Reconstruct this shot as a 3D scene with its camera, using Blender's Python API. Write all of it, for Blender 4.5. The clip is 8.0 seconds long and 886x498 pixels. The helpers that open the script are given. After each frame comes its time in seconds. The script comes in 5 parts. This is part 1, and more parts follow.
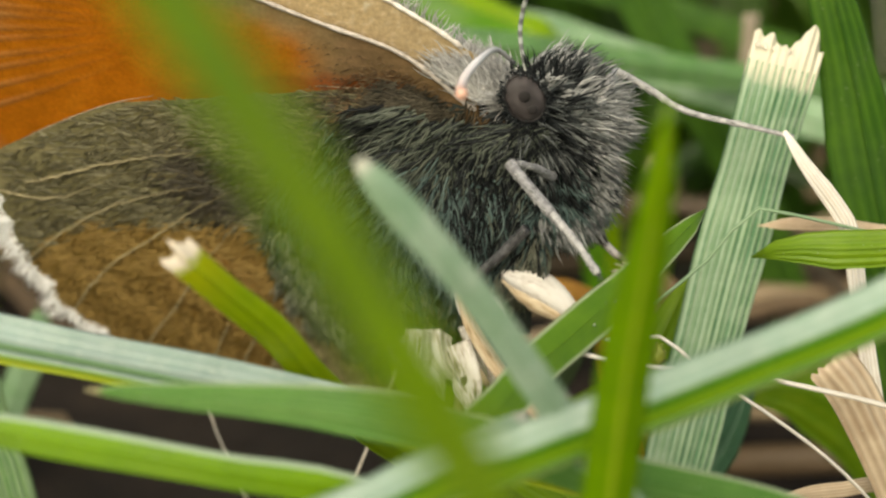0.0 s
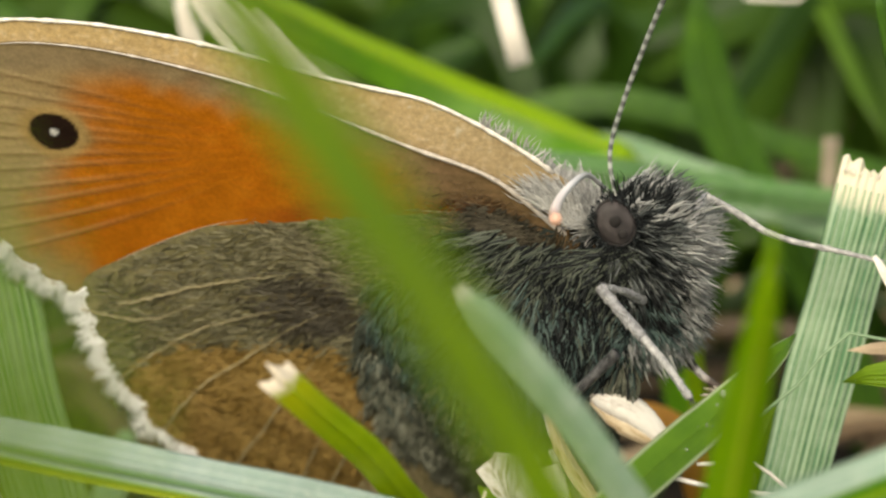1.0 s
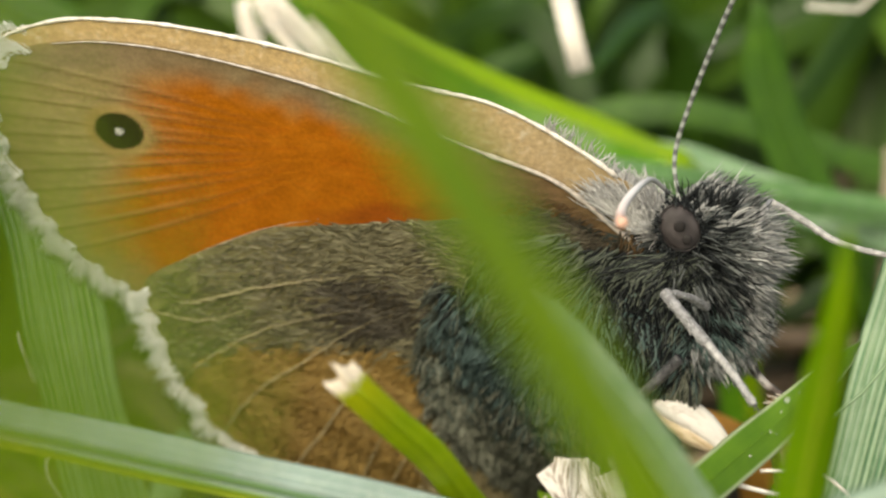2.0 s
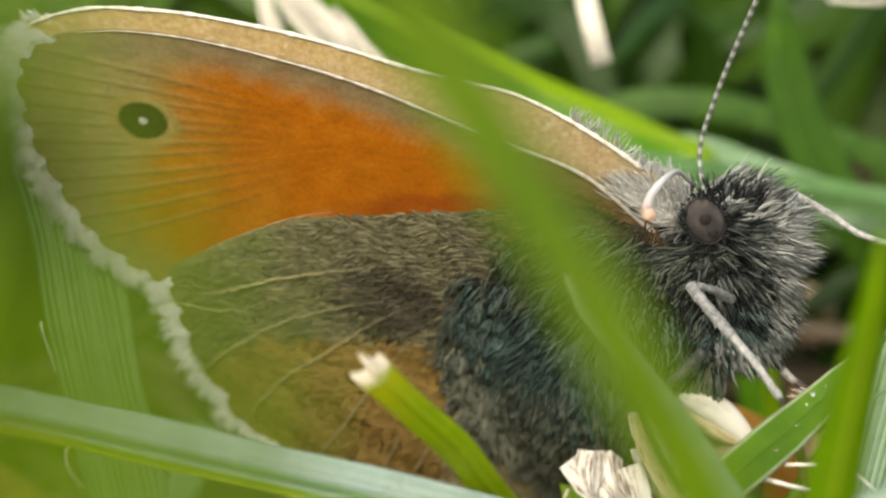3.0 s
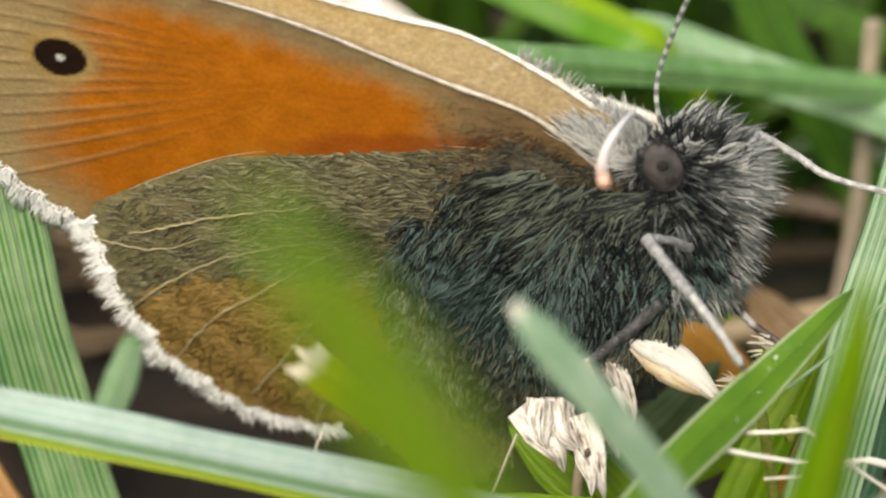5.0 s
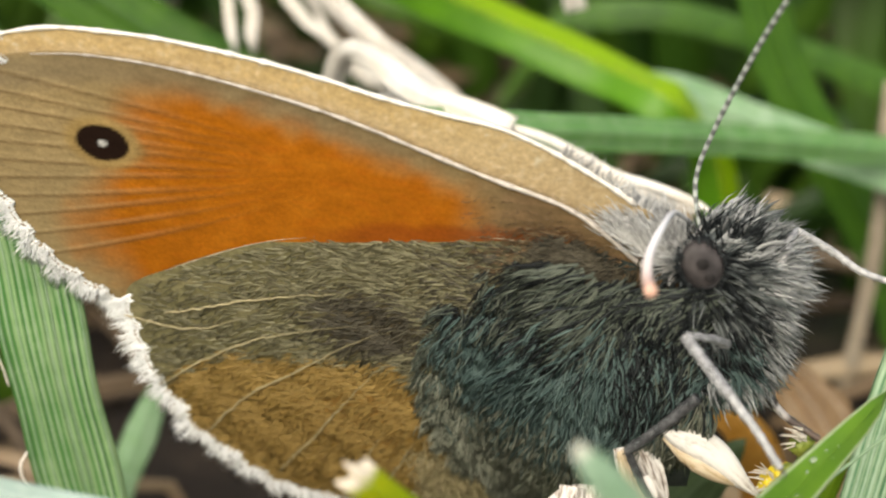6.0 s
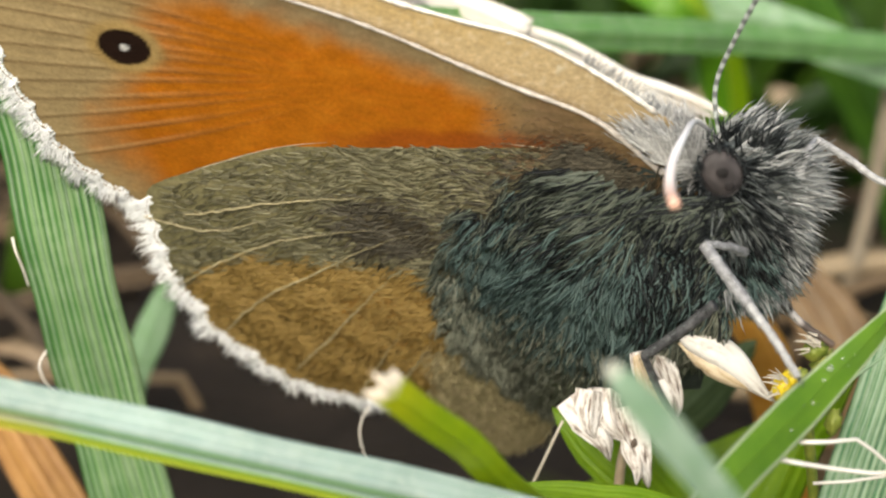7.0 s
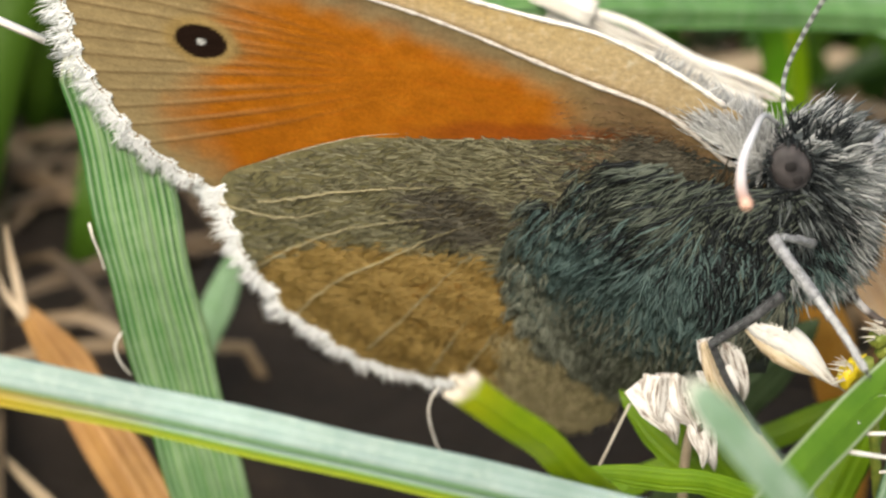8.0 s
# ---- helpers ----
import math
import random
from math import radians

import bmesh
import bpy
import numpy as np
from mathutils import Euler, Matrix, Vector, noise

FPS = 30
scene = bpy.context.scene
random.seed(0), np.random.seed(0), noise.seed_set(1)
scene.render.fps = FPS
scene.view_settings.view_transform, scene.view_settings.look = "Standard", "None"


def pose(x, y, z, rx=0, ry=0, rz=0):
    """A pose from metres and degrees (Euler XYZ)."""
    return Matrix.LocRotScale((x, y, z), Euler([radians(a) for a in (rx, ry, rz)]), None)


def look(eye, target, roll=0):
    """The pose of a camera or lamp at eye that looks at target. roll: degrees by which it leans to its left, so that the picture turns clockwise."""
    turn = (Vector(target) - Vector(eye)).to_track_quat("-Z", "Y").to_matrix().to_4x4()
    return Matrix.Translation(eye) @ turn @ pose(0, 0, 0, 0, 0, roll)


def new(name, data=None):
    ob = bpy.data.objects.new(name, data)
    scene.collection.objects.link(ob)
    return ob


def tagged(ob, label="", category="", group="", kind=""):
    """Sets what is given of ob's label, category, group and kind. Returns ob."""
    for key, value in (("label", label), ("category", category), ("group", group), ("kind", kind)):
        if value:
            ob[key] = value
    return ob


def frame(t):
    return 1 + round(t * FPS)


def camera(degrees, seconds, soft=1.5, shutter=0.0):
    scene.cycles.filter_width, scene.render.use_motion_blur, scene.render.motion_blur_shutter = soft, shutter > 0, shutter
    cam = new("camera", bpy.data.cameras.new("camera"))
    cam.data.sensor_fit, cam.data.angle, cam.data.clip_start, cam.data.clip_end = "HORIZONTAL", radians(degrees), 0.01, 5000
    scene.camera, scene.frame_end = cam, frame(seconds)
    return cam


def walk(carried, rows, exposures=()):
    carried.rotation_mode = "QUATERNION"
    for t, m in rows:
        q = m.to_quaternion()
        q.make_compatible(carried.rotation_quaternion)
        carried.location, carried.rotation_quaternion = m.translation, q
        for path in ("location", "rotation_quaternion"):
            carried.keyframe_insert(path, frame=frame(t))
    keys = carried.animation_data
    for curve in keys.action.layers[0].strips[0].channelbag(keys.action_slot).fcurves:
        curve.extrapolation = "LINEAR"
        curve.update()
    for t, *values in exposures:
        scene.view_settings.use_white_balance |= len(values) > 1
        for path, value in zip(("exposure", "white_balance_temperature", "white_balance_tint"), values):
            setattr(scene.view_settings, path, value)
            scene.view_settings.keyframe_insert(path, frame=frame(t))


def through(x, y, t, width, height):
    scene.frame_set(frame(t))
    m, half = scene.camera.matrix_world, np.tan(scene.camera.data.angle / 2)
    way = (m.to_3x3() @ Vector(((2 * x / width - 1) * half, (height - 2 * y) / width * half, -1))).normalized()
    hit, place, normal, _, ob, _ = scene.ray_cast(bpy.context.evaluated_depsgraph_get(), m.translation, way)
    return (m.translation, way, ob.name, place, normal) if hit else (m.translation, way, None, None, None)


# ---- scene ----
import functools

MM = 0.001  # the plan below is in millimetres
DEG = 24.0
cam = camera(DEG, 8.0, soft=2.3)
# hand-held close-up lens, focused on the butterfly
cam.data.dof.use_dof = True
cam.data.dof.focus_distance = 51.0 * MM
cam.data.dof.aperture_fstop = 92.0
cam.data.dof.aperture_blades = 0

PATH = [
    (0, (1.808, -50.067, 13.943), (4.996, -2.571, -1.353), -0.08),
    (0.5, (1.596, -50.115, 14.054), (4.180, -2.075, 0.435), -0.40),
    (1, (1.140, -50.336, 14.162), (2.837, -1.969, 1.601), -0.38),
    (1.5, (0.994, -50.341, 14.010), (1.915, -1.895, 1.677), -0.39),
    (2.8, (0.446, -50.182, 13.900), (0.696, -1.710, 1.638), 0.23),
    (3, (0.409, -50.148, 13.882), (0.717, -1.729, 1.411), 0.16),
    (3.2, (0.224, -49.479, 13.988), (0.127, -1.042, 1.588), 0.03),
    (3.5, (0.139, -49.190, 14.278), (0.038, -1.183, 0.306), 0.06),
    (3.8, (-0.115, -48.279, 14.822), (-0.257, -0.846, -0.991), -0.00),
    (4, (-0.111, -47.563, 15.587), (-0.501, 0.173, 0.719), -0.29),
    (4.2, (0.566, -47.679, 15.792), (-0.244, 0.363, 1.961), -0.80),
    (4.5, (0.224, -47.283, 16.031), (0.820, 0.642, 1.788), 0.18),
    (4.8, (0.388, -46.589, 16.158), (1.250, 0.623, -0.285), -0.20),
    (5, (0.528, -46.100, 16.617), (2.144, 0.792, -0.661), 0.23),
    (5.2, (0.142, -45.405, 17.407), (2.050, 1.561, 0.361), 0.63),
    (6.3, (-0.775, -45.514, 18.879), (1.465, 1.068, 0.848), 1.75),
    (6.5, (-0.622, -45.637, 18.865), (2.086, 0.498, -0.219), 1.94),
    (6.7, (-0.900, -45.803, 18.985), (2.106, -0.102, -1.074), 1.86),
    (7, (-1.498, -45.457, 19.567), (0.751, 0.254, -0.569), 1.82),
    (7.5, (-1.978, -46.097, 20.502), (-0.345, -0.697, -0.382), 1.63),
    (7.7, (-1.954, -45.808, 20.445), (-1.092, -0.507, -0.699), 2.54),
    (8, (-2.214, -45.629, 21.161), (-0.999, -0.562, -0.460), 1.32),
]


def mm(p):
    return tuple(c * MM for c in p)


walk(cam, [(t, look(mm(eye), mm(target), roll)) for t, eye, target, roll in PATH],
     exposures=[(0.0, 0.38, 7650, 3), (1.5, 0.47, 7550, 4), (3.4, 0.56, 7350, 3), (4.2, 0.60, 7250, 5), (8.0, 0.73, 6850, 6)])

# ---- daylight: bright thin cloud, light from above and behind ----
world = bpy.data.worlds.new("sky")
scene.world = world
world.use_nodes = True
wt = world.node_tree
sky = wt.nodes.new("ShaderNodeTexSky")
sky.sky_type = "NISHITA"
sky.sun_disc = False
sky.sun_elevation = radians(40)
sky.sun_rotation = radians(198)
sky.air_density, sky.dust_density = 1.0, 4.0
wt.links.new(sky.outputs[0], wt.nodes["Background"].inputs[0])
wt.nodes["Background"].inputs[1].default_value = 0.12
sun = new("sun", bpy.data.lights.new("sun", "SUN"))
sun.data.energy, sun.data.angle, sun.data.color = 2.8, radians(55), (1.0, 0.96, 0.89)
sun.matrix_world = look((-0.28, -0.85, 0.74), (0, 0, 0))

GROUND = -17.0


# ---------------------------------------------------------------- materials
class Nodes:
    """A new material's node tree, with short calls."""

    def __init__(self, name):
        self.mat = bpy.data.materials.new(name)
        self.mat.use_nodes = True
        self.t = self.mat.node_tree
        self.bsdf = self.t.nodes["Principled BSDF"]
        self.out = self.t.nodes["Material Output"]

    def add(self, kind, **sets):
        n = self.t.nodes.new(kind)
        for k, v in sets.items():
            n.inputs[k.replace("_", " ")].default_value = v
        return n

    def link(self, a, b):
        self.t.links.new(a, b)

    def coords(self):
        return self.t.nodes.new("ShaderNodeTexCoord").outputs["Object"]

    def noise(self, scale, detail=4.0, vec=None, rough=0.6):
        n = self.add("ShaderNodeTexNoise", Scale=scale, Detail=detail, Roughness=rough)
        if vec is not None:
            self.link(vec, n.inputs["Vector"])
        return n.outputs["Fac"]

    def ramp(self, fac, stops):
        n = self.t.nodes.new("ShaderNodeValToRGB")
        el = n.color_ramp.elements
        while len(el) > len(stops):
            el.remove(el[-1])
        while len(el) < len(stops):
            el.new(0.5)
        for e, (pos, col) in zip(el, stops):
            e.position, e.color = pos, (*col, 1.0)
        self.link(fac, n.inputs[0])
        return n.outputs[0]

    def mix(self, fac, a, b, blend="MIX"):
        n = self.t.nodes.new("ShaderNodeMix")
        n.data_type, n.blend_type = "RGBA", blend
        for sock, v in ((n.inputs[0], fac), (n.inputs[6], a), (n.inputs[7], b)):
            if isinstance(v, (int, float)):
                sock.default_value = v
            elif isinstance(v, tuple):
                sock.default_value = (*v, 1.0)
            else:
                self.link(v, sock)
        return n.outputs[2]

    def math(self, op, a, b=0.0):
        n = self.t.nodes.new("ShaderNodeMath")
        n.operation = op
        for sock, v in zip(n.inputs, (a, b)):
            if isinstance(v, (int, float)):
                sock.default_value = v
            else:
                self.link(v, sock)
        return n.outputs[0]

    def attr(self, name, out="Fac"):
        n = self.t.nodes.new("ShaderNodeAttribute")
        n.attribute_name = name
        return n.outputs[out]

    def bump(self, height, strength, distance):
        n = self.add("ShaderNodeBump", Strength=strength, Distance=distance)
        self.link(height, n.inputs["Height"])
        self.link(n.outputs[0], self.bsdf.inputs["Normal"])

    def done(self, colour, rough, spec=0.4, through=0.0):
        if isinstance(colour, tuple):
            self.bsdf.inputs["Base Color"].default_value = (*colour, 1.0)
        else:
            self.link(colour, self.bsdf.inputs["Base Color"])
        if isinstance(rough, (int, float)):
            self.bsdf.inputs["Roughness"].default_value = rough
        else:
            self.link(rough, self.bsdf.inputs["Roughness"])
        self.bsdf.inputs["Specular IOR Level"].default_value = spec
        if through:
            tr = self.t.nodes.new("ShaderNodeBsdfTranslucent")
            if isinstance(colour, tuple):
                tr.inputs[0].default_value = (*colour, 1.0)
            else:
                self.link(colour, tr.inputs[0])
            ms = self.t.nodes.new("ShaderNodeMixShader")
            ms.inputs[0].default_value = through
            self.link(self.bsdf.outputs[0], ms.inputs[1])
            self.link(tr.outputs[0], ms.inputs[2])
            self.link(ms.outputs[0], self.out.inputs[0])
        return self.mat


def grass_material(name, dark, light, ribs=9, contrast=0.5, tip=None, tip_at=0.06, edge=None, keel=None,
                   rough=0.42, through=0.35, tail=None, wax=0.0, relief=0.35, stain=None):
    """Leaf blade: veins along it, cells, specks; su runs across, sl the millimetres from the tip."""
    n = Nodes(name)
    su, sl, co = n.attr("su"), n.attr("sl"), n.coords()
    wave = n.math("SINE", n.math("MULTIPLY", su, ribs * 6.2832))
    vein = n.math("ADD", n.math("MULTIPLY", wave, 0.5 * contrast), 0.5)
    vary = n.noise(900, 4, co)
    fac = n.math("ADD", n.math("MULTIPLY", n.math("SUBTRACT", vary, 0.5), 1.3), vein)
    col = n.ramp(fac, [(0.15, dark), (0.85, light)])
    col = n.mix(n.math("MULTIPLY", n.ramp(n.noise(350, 3, co), [(0.42, (0, 0, 0)), (0.66, (1, 1, 1))]), 0.35), col,
                tuple(c * 0.55 + 0.02 for c in dark))
    if wax:
        bloom = n.ramp(n.noise(1700, 6, co, 0.75), [(0.48, (0, 0, 0)), (0.72, (1, 1, 1))])
        col = n.mix(n.math("MULTIPLY", bloom, wax), col, (0.62, 0.70, 0.62))
    if keel:
        near = n.math("ABSOLUTE", n.math("SUBTRACT", su, 0.5))
        col = n.mix(n.ramp(near, [(0.02, (1, 1, 1)), (0.07, (0, 0, 0))]), col, keel)
    for lo, hi, colour in edge or []:
        band = n.math("MULTIPLY", n.ramp(su, [(max(lo - 0.05, 0), (0, 0, 0)), (lo, (1, 1, 1))]) if lo > 0 else 1.0,
                      n.ramp(su, [(hi, (1, 1, 1)), (min(hi + 0.06, 1), (0, 0, 0))]))
        col = n.mix(band, col, colour)
    for lo, reach, colour in stain or []:
        place = n.math("MULTIPLY", n.math("ADD", sl, n.math("MULTIPLY", n.noise(250, 3, co), 3.0)), 0.04)
        band = n.math("MULTIPLY", n.ramp(su, [(lo - 0.12, (0, 0, 0)), (lo, (1, 1, 1))]), n.ramp(place, [(reach * 0.03, (1, 1, 1)), (reach * 0.045, (0, 0, 0))]))
        col = n.mix(band, col, colour)
    if tail:
        pos, colour = tail
        place = n.math("MULTIPLY", n.math("ADD", sl, n.math("MULTIPLY", n.noise(500, 2, co), 1.5)), 0.1)
        col = n.mix(n.ramp(place, [(pos * 0.05, (1, 1, 1)), (pos * 0.1, (0, 0, 0))]), col, colour)
    if tip:
        place = n.math("ADD", sl, n.math("MULTIPLY", n.math("SUBTRACT", n.noise(2600, 3, co), 0.5), tip_at * 0.9))
        place = n.math("MULTIPLY", place, 0.1)
        col = n.mix(n.ramp(place, [(tip_at * 0.08, (1, 1, 1)), (tip_at * 0.125, (0, 0, 0))]), col, tip)
    speck = n.t.nodes.new("ShaderNodeTexVoronoi")
    speck.inputs["Scale"].default_value = 5200
    n.link(co, speck.inputs["Vector"])
    col = n.mix(n.math("MULTIPLY", n.ramp(speck.outputs["Distance"], [(0.06, (1, 1, 1)), (0.12, (0, 0, 0))]), n.ramp(n.noise(700, 2, co), [(0.5, (0, 0, 0)), (0.65, (0.5, 0.5, 0.5))])), col,
                (0.70, 0.74, 0.62))
    n.bump(n.math("ADD", wave, n.math("MULTIPLY", n.noise(6000, 3, co), 1.5)), relief, 0.00004)
    return n.done(col, rough, 0.45, through)


G_BRIGHT = grass_material("leaf_bright_green", (0.13, 0.25, 0.002), (0.22, 0.37, 0.003), ribs=7, contrast=0.35, rough=0.5, through=0.5)
G_UPRIGHT = grass_material("leaf_lit_green", (0.17, 0.35, 0.003), (0.25, 0.46, 0.006), ribs=4, contrast=0.25, keel=(0.42, 0.58, 0.03), through=0.6, relief=0.15)
G_PLAIN = grass_material("leaf_plain_green", (0.08, 0.19, 0.010), (0.14, 0.27, 0.018), ribs=7, contrast=0.05, relief=0.06, edge=[(0.95, 1.0, (0.46, 0.56, 0.34)), (0.0, 0.05, (0.46, 0.56, 0.34))])
# the edge band colours the brighter-lit half of the keel fold yellow-green
G_ARCH = grass_material("leaf_painted_lit_side", (0.08, 0.24, 0.008), (0.14, 0.33, 0.015), ribs=4, contrast=0.2, edge=[(0, 0.42, (0.27, 0.45, 0.006))])
G_STRIPE2 = grass_material("leaf_striped_low", (0.05, 0.18, 0.015), (0.17, 0.36, 0.08), ribs=8, contrast=1.0, edge=[(0, 0.05, (0.42, 0.52, 0.32))], tip=(0.4, 0.36, 0.2), tip_at=0.3)
G_NARROW = grass_material("leaf_vivid_green", (0.13, 0.28, 0.004), (0.20, 0.38, 0.008), ribs=5, contrast=0.2, edge=[(0, 0.12, (0.42, 0.54, 0.40))])
G_LIME = grass_material("leaf_lime_green", (0.17, 0.33, 0.008), (0.28, 0.45, 0.02), ribs=5, contrast=0.25, through=0.5)
G_GLAUC = grass_material("leaf_glaucous", (0.21, 0.37, 0.22), (0.40, 0.55, 0.43), ribs=6, contrast=0.3, wax=0.5,
                         tip=(0.62, 0.64, 0.56), tip_at=0.25)
G_PALE = grass_material("leaf_pale_striped", (0.09, 0.24, 0.11), (0.42, 0.57, 0.40), ribs=10, contrast=0.85, wax=0.25,
                        tip=(0.80, 0.76, 0.62), tip_at=0.9)
G_STRIPE = grass_material("leaf_striped_green", (0.08, 0.24, 0.06), (0.36, 0.54, 0.27), ribs=13, contrast=1.0, tip=(0.60, 0.60, 0.40), tip_at=0.9)
G_LONG = grass_material("leaf_long_waxy", (0.29, 0.42, 0.37), (0.43, 0.55, 0.52), ribs=5, contrast=0.3, wax=0.4,
                        edge=[(0.60, 0.67, (0.15, 0.29, 0.13)), (0.82, 0.88, (0.18, 0.32, 0.05)), (0.90, 1.0, (0.30, 0.38, 0.015))], stain=[(0.70, 10.5, (0.50, 0.34, 0.03))])
G_LONG2 = grass_material("leaf_waxy_green_edge", (0.26, 0.40, 0.30), (0.42, 0.55, 0.48), ribs=4, contrast=0.3, wax=0.4,
                         edge=[(0, 0.50, (0.07, 0.21, 0.005)), (0.22, 0.28, (0.24, 0.40, 0.01)), (0, 0.03, (0.40, 0.50, 0.20))])
G_CUT = grass_material("leaf_yellow_green", (0.25, 0.40, 0.006), (0.38, 0.52, 0.015), ribs=3, contrast=0.2, relief=0.12,
                       tip=(0.86, 0.78, 0.66), tip_at=0.5, tail=(3.0, (0.46, 0.52, 0.015)))
G_BACK = grass_material("leaf_back_green", (0.035, 0.11, 0.008), (0.08, 0.19, 0.015), ribs=6, contrast=0.4)
G_BACKPALE = grass_material("leaf_back_pale", (0.17, 0.34, 0.15), (0.36, 0.53, 0.34), ribs=6, contrast=0.3, wax=0.3)
G_DULL = grass_material("leaf_dull_green", (0.065, 0.105, 0.04), (0.125, 0.18, 0.08), ribs=6, contrast=0.3)
G_SLENDER = grass_material("leaf_slender_green", (0.13, 0.33, 0.07), (0.27, 0.49, 0.18), ribs=5, contrast=0.3, wax=0.2)
G_DARK = grass_material("leaf_blue_green", (0.05, 0.15, 0.07), (0.10, 0.24, 0.12), ribs=6, contrast=0.4)
STRAW = grass_material("dry_straw", (0.40, 0.29, 0.19), (0.64, 0.53, 0.39), ribs=5, contrast=0.45, rough=0.6, through=0.15)
STRAW_WHITE = grass_material("bleached_straw", (0.66, 0.60, 0.52), (0.90, 0.88, 0.84), ribs=5, contrast=0.5, rough=0.6,
                             through=0.1)
STRAW_PAPER = grass_material("bleached_paper_straw", (0.34, 0.29, 0.23), (0.80, 0.77, 0.72), ribs=9, contrast=0.9, rough=0.65, through=0.1)
VEIN = grass_material("vein_pale", (0.22, 0.38, 0.20), (0.42, 0.56, 0.38), ribs=1, contrast=0.1)
VEIN_YELLOW = grass_material("vein_yellow", (0.36, 0.44, 0.02), (0.52, 0.56, 0.05), ribs=1, contrast=0.1)
VEIN_GREEN = grass_material("vein_green", (0.10, 0.26, 0.05), (0.22, 0.40, 0.11), ribs=1, contrast=0.1)
TORN = grass_material("torn_fibre", (0.70, 0.62, 0.50), (0.90, 0.86, 0.78), ribs=1, contrast=0.2)
DRY_LEAF = grass_material("dry_orange_leaf", (0.52, 0.23, 0.025), (0.70, 0.37, 0.07), ribs=8, contrast=0.3, rough=0.55,
                          through=0.3)


STALK_GREY = grass_material("grey_stalk", (0.20, 0.165, 0.12), (0.35, 0.295, 0.225), ribs=3, contrast=0.4, rough=0.6, through=0.05)
STALK_DULL = grass_material("dull_stalk", (0.30, 0.24, 0.17), (0.52, 0.44, 0.33), ribs=3, contrast=0.4, rough=0.6, through=0.05)
DEAD_ORANGE = grass_material("dry_orange_tan_leaf", (0.27, 0.125, 0.032), (0.46, 0.25, 0.08), ribs=5, contrast=0.35, rough=0.55, through=0.25)
DEAD_TAN = grass_material("dry_tan_leaf", (0.175, 0.095, 0.036), (0.385, 0.245, 0.115), ribs=6, contrast=0.6, rough=0.55, through=0.2)


def soil_material():
    n = Nodes("shade_darkened_soil")
    co = n.coords()
    # soil browns kept very dark: the shade under grass and wing is in the colour
    col = n.ramp(n.noise(160, 8, co, 0.7), [(0.3, (0.008, 0.006, 0.004)), (0.55, (0.024, 0.017, 0.012)), (0.8, (0.07, 0.048, 0.03))])
    col = n.mix(n.math("MULTIPLY", n.ramp(n.noise(45, 4, co), [(0.45, (0, 0, 0)), (0.7, (1, 1, 1))]), 0.5), col, (0.05, 0.028, 0.015))
    away = n.t.nodes.new("ShaderNodeVectorMath")
    away.operation = "LENGTH"
    n.link(co, away.inputs[0])
    turf = n.ramp(n.noise(500, 8, co, 0.75), [(0.3, (0.008, 0.022, 0.003)), (0.55, (0.03, 0.075, 0.008)), (0.8, (0.09, 0.15, 0.03))])
    far = n.math("ADD", away.outputs["Value"], n.math("MULTIPLY", n.noise(30, 4, co), 0.1))
    col = n.mix(n.ramp(far, [(0.085, (0, 0, 0)), (0.15, (1, 1, 1))]), col, turf)
    n.bump(n.noise(900, 8, co, 0.7), 0.8, 0.0006)
    return n.done(col, 0.85, 0.25)


SOIL = soil_material()


# ---------------------------------------------------------------- mesh helpers
def spline(pts, n):
    """Points along a Catmull-Rom curve through pts, evenly counted."""
    p = [Vector(q) for q in pts]
    p = [p[0] * 2 - p[1]] + p + [p[-1] * 2 - p[-2]]
    out = []
    for i in range(n):
        f = i / (n - 1) * (len(p) - 3)
        k = min(int(f), len(p) - 4)
        t = f - k
        a, b, c, d = p[k:k + 4]
        out.append(0.5 * ((2 * b) + (c - a) * t + (2 * a - 5 * b + 4 * c - d) * t * t + (3 * b - a - 3 * c + d) * t ** 3))
    return out


def even(pts, n):
    """The same curve, with stations at equal lengths."""
    dense = spline(pts, 200)
    run = [0.0]
    for a, b in zip(dense, dense[1:]):
        run.append(run[-1] + (b - a).length)
    out, k = [], 0
    for i in range(n):
        want = run[-1] * i / (n - 1)
        while k < len(run) - 2 and run[k + 1] < want:
            k += 1
        f = (want - run[k]) / max(run[k + 1] - run[k], 1e-9)
        out.append(dense[k].lerp(dense[k + 1], min(max(f, 0), 1)))
    return out


def mesh_of(name, verts, faces, attrs=None, smooth=True):
    me = bpy.data.meshes.new(name)
    me.from_pydata([mm(v) for v in verts], [], faces)
    for key, values in (attrs or {}).items():
        me.attributes.new(key, "FLOAT", "POINT").data.foreach_set("value", values)
    if smooth:
        me.polygons.foreach_set("use_smooth", [True] * len(me.polygons))
    me.update()
    return me


def thing(name, me, material, label="", category="", group="", kind=""):
    ob = new(name, me)
    if me is not None:
        me.materials.append(material)
    return tagged(ob, label, category, group, kind)


def part(name, me, material, parent, label=""):
    ob = new(name, me)
    me.materials.append(material)
    ob.parent = parent
    return tagged(ob, label) if label else ob


def rooted(pts):
    """Carries a blade on past its last point, bending down into the ground."""
    last = pts[-1]
    high = last.z - GROUND
    if high < 0.5:
        return pts
    way = (last - pts[-2]).normalized()
    flat = Vector((way.x, way.y, min(way.z, 0)))
    a = last + flat * (0.55 * high)
    a.z = max(min(a.z, GROUND + 0.75 * high), GROUND + 0.25 * high)
    b = a + flat * (0.45 * high)
    b.z = GROUND - 1.5
    return pts + [a, b]


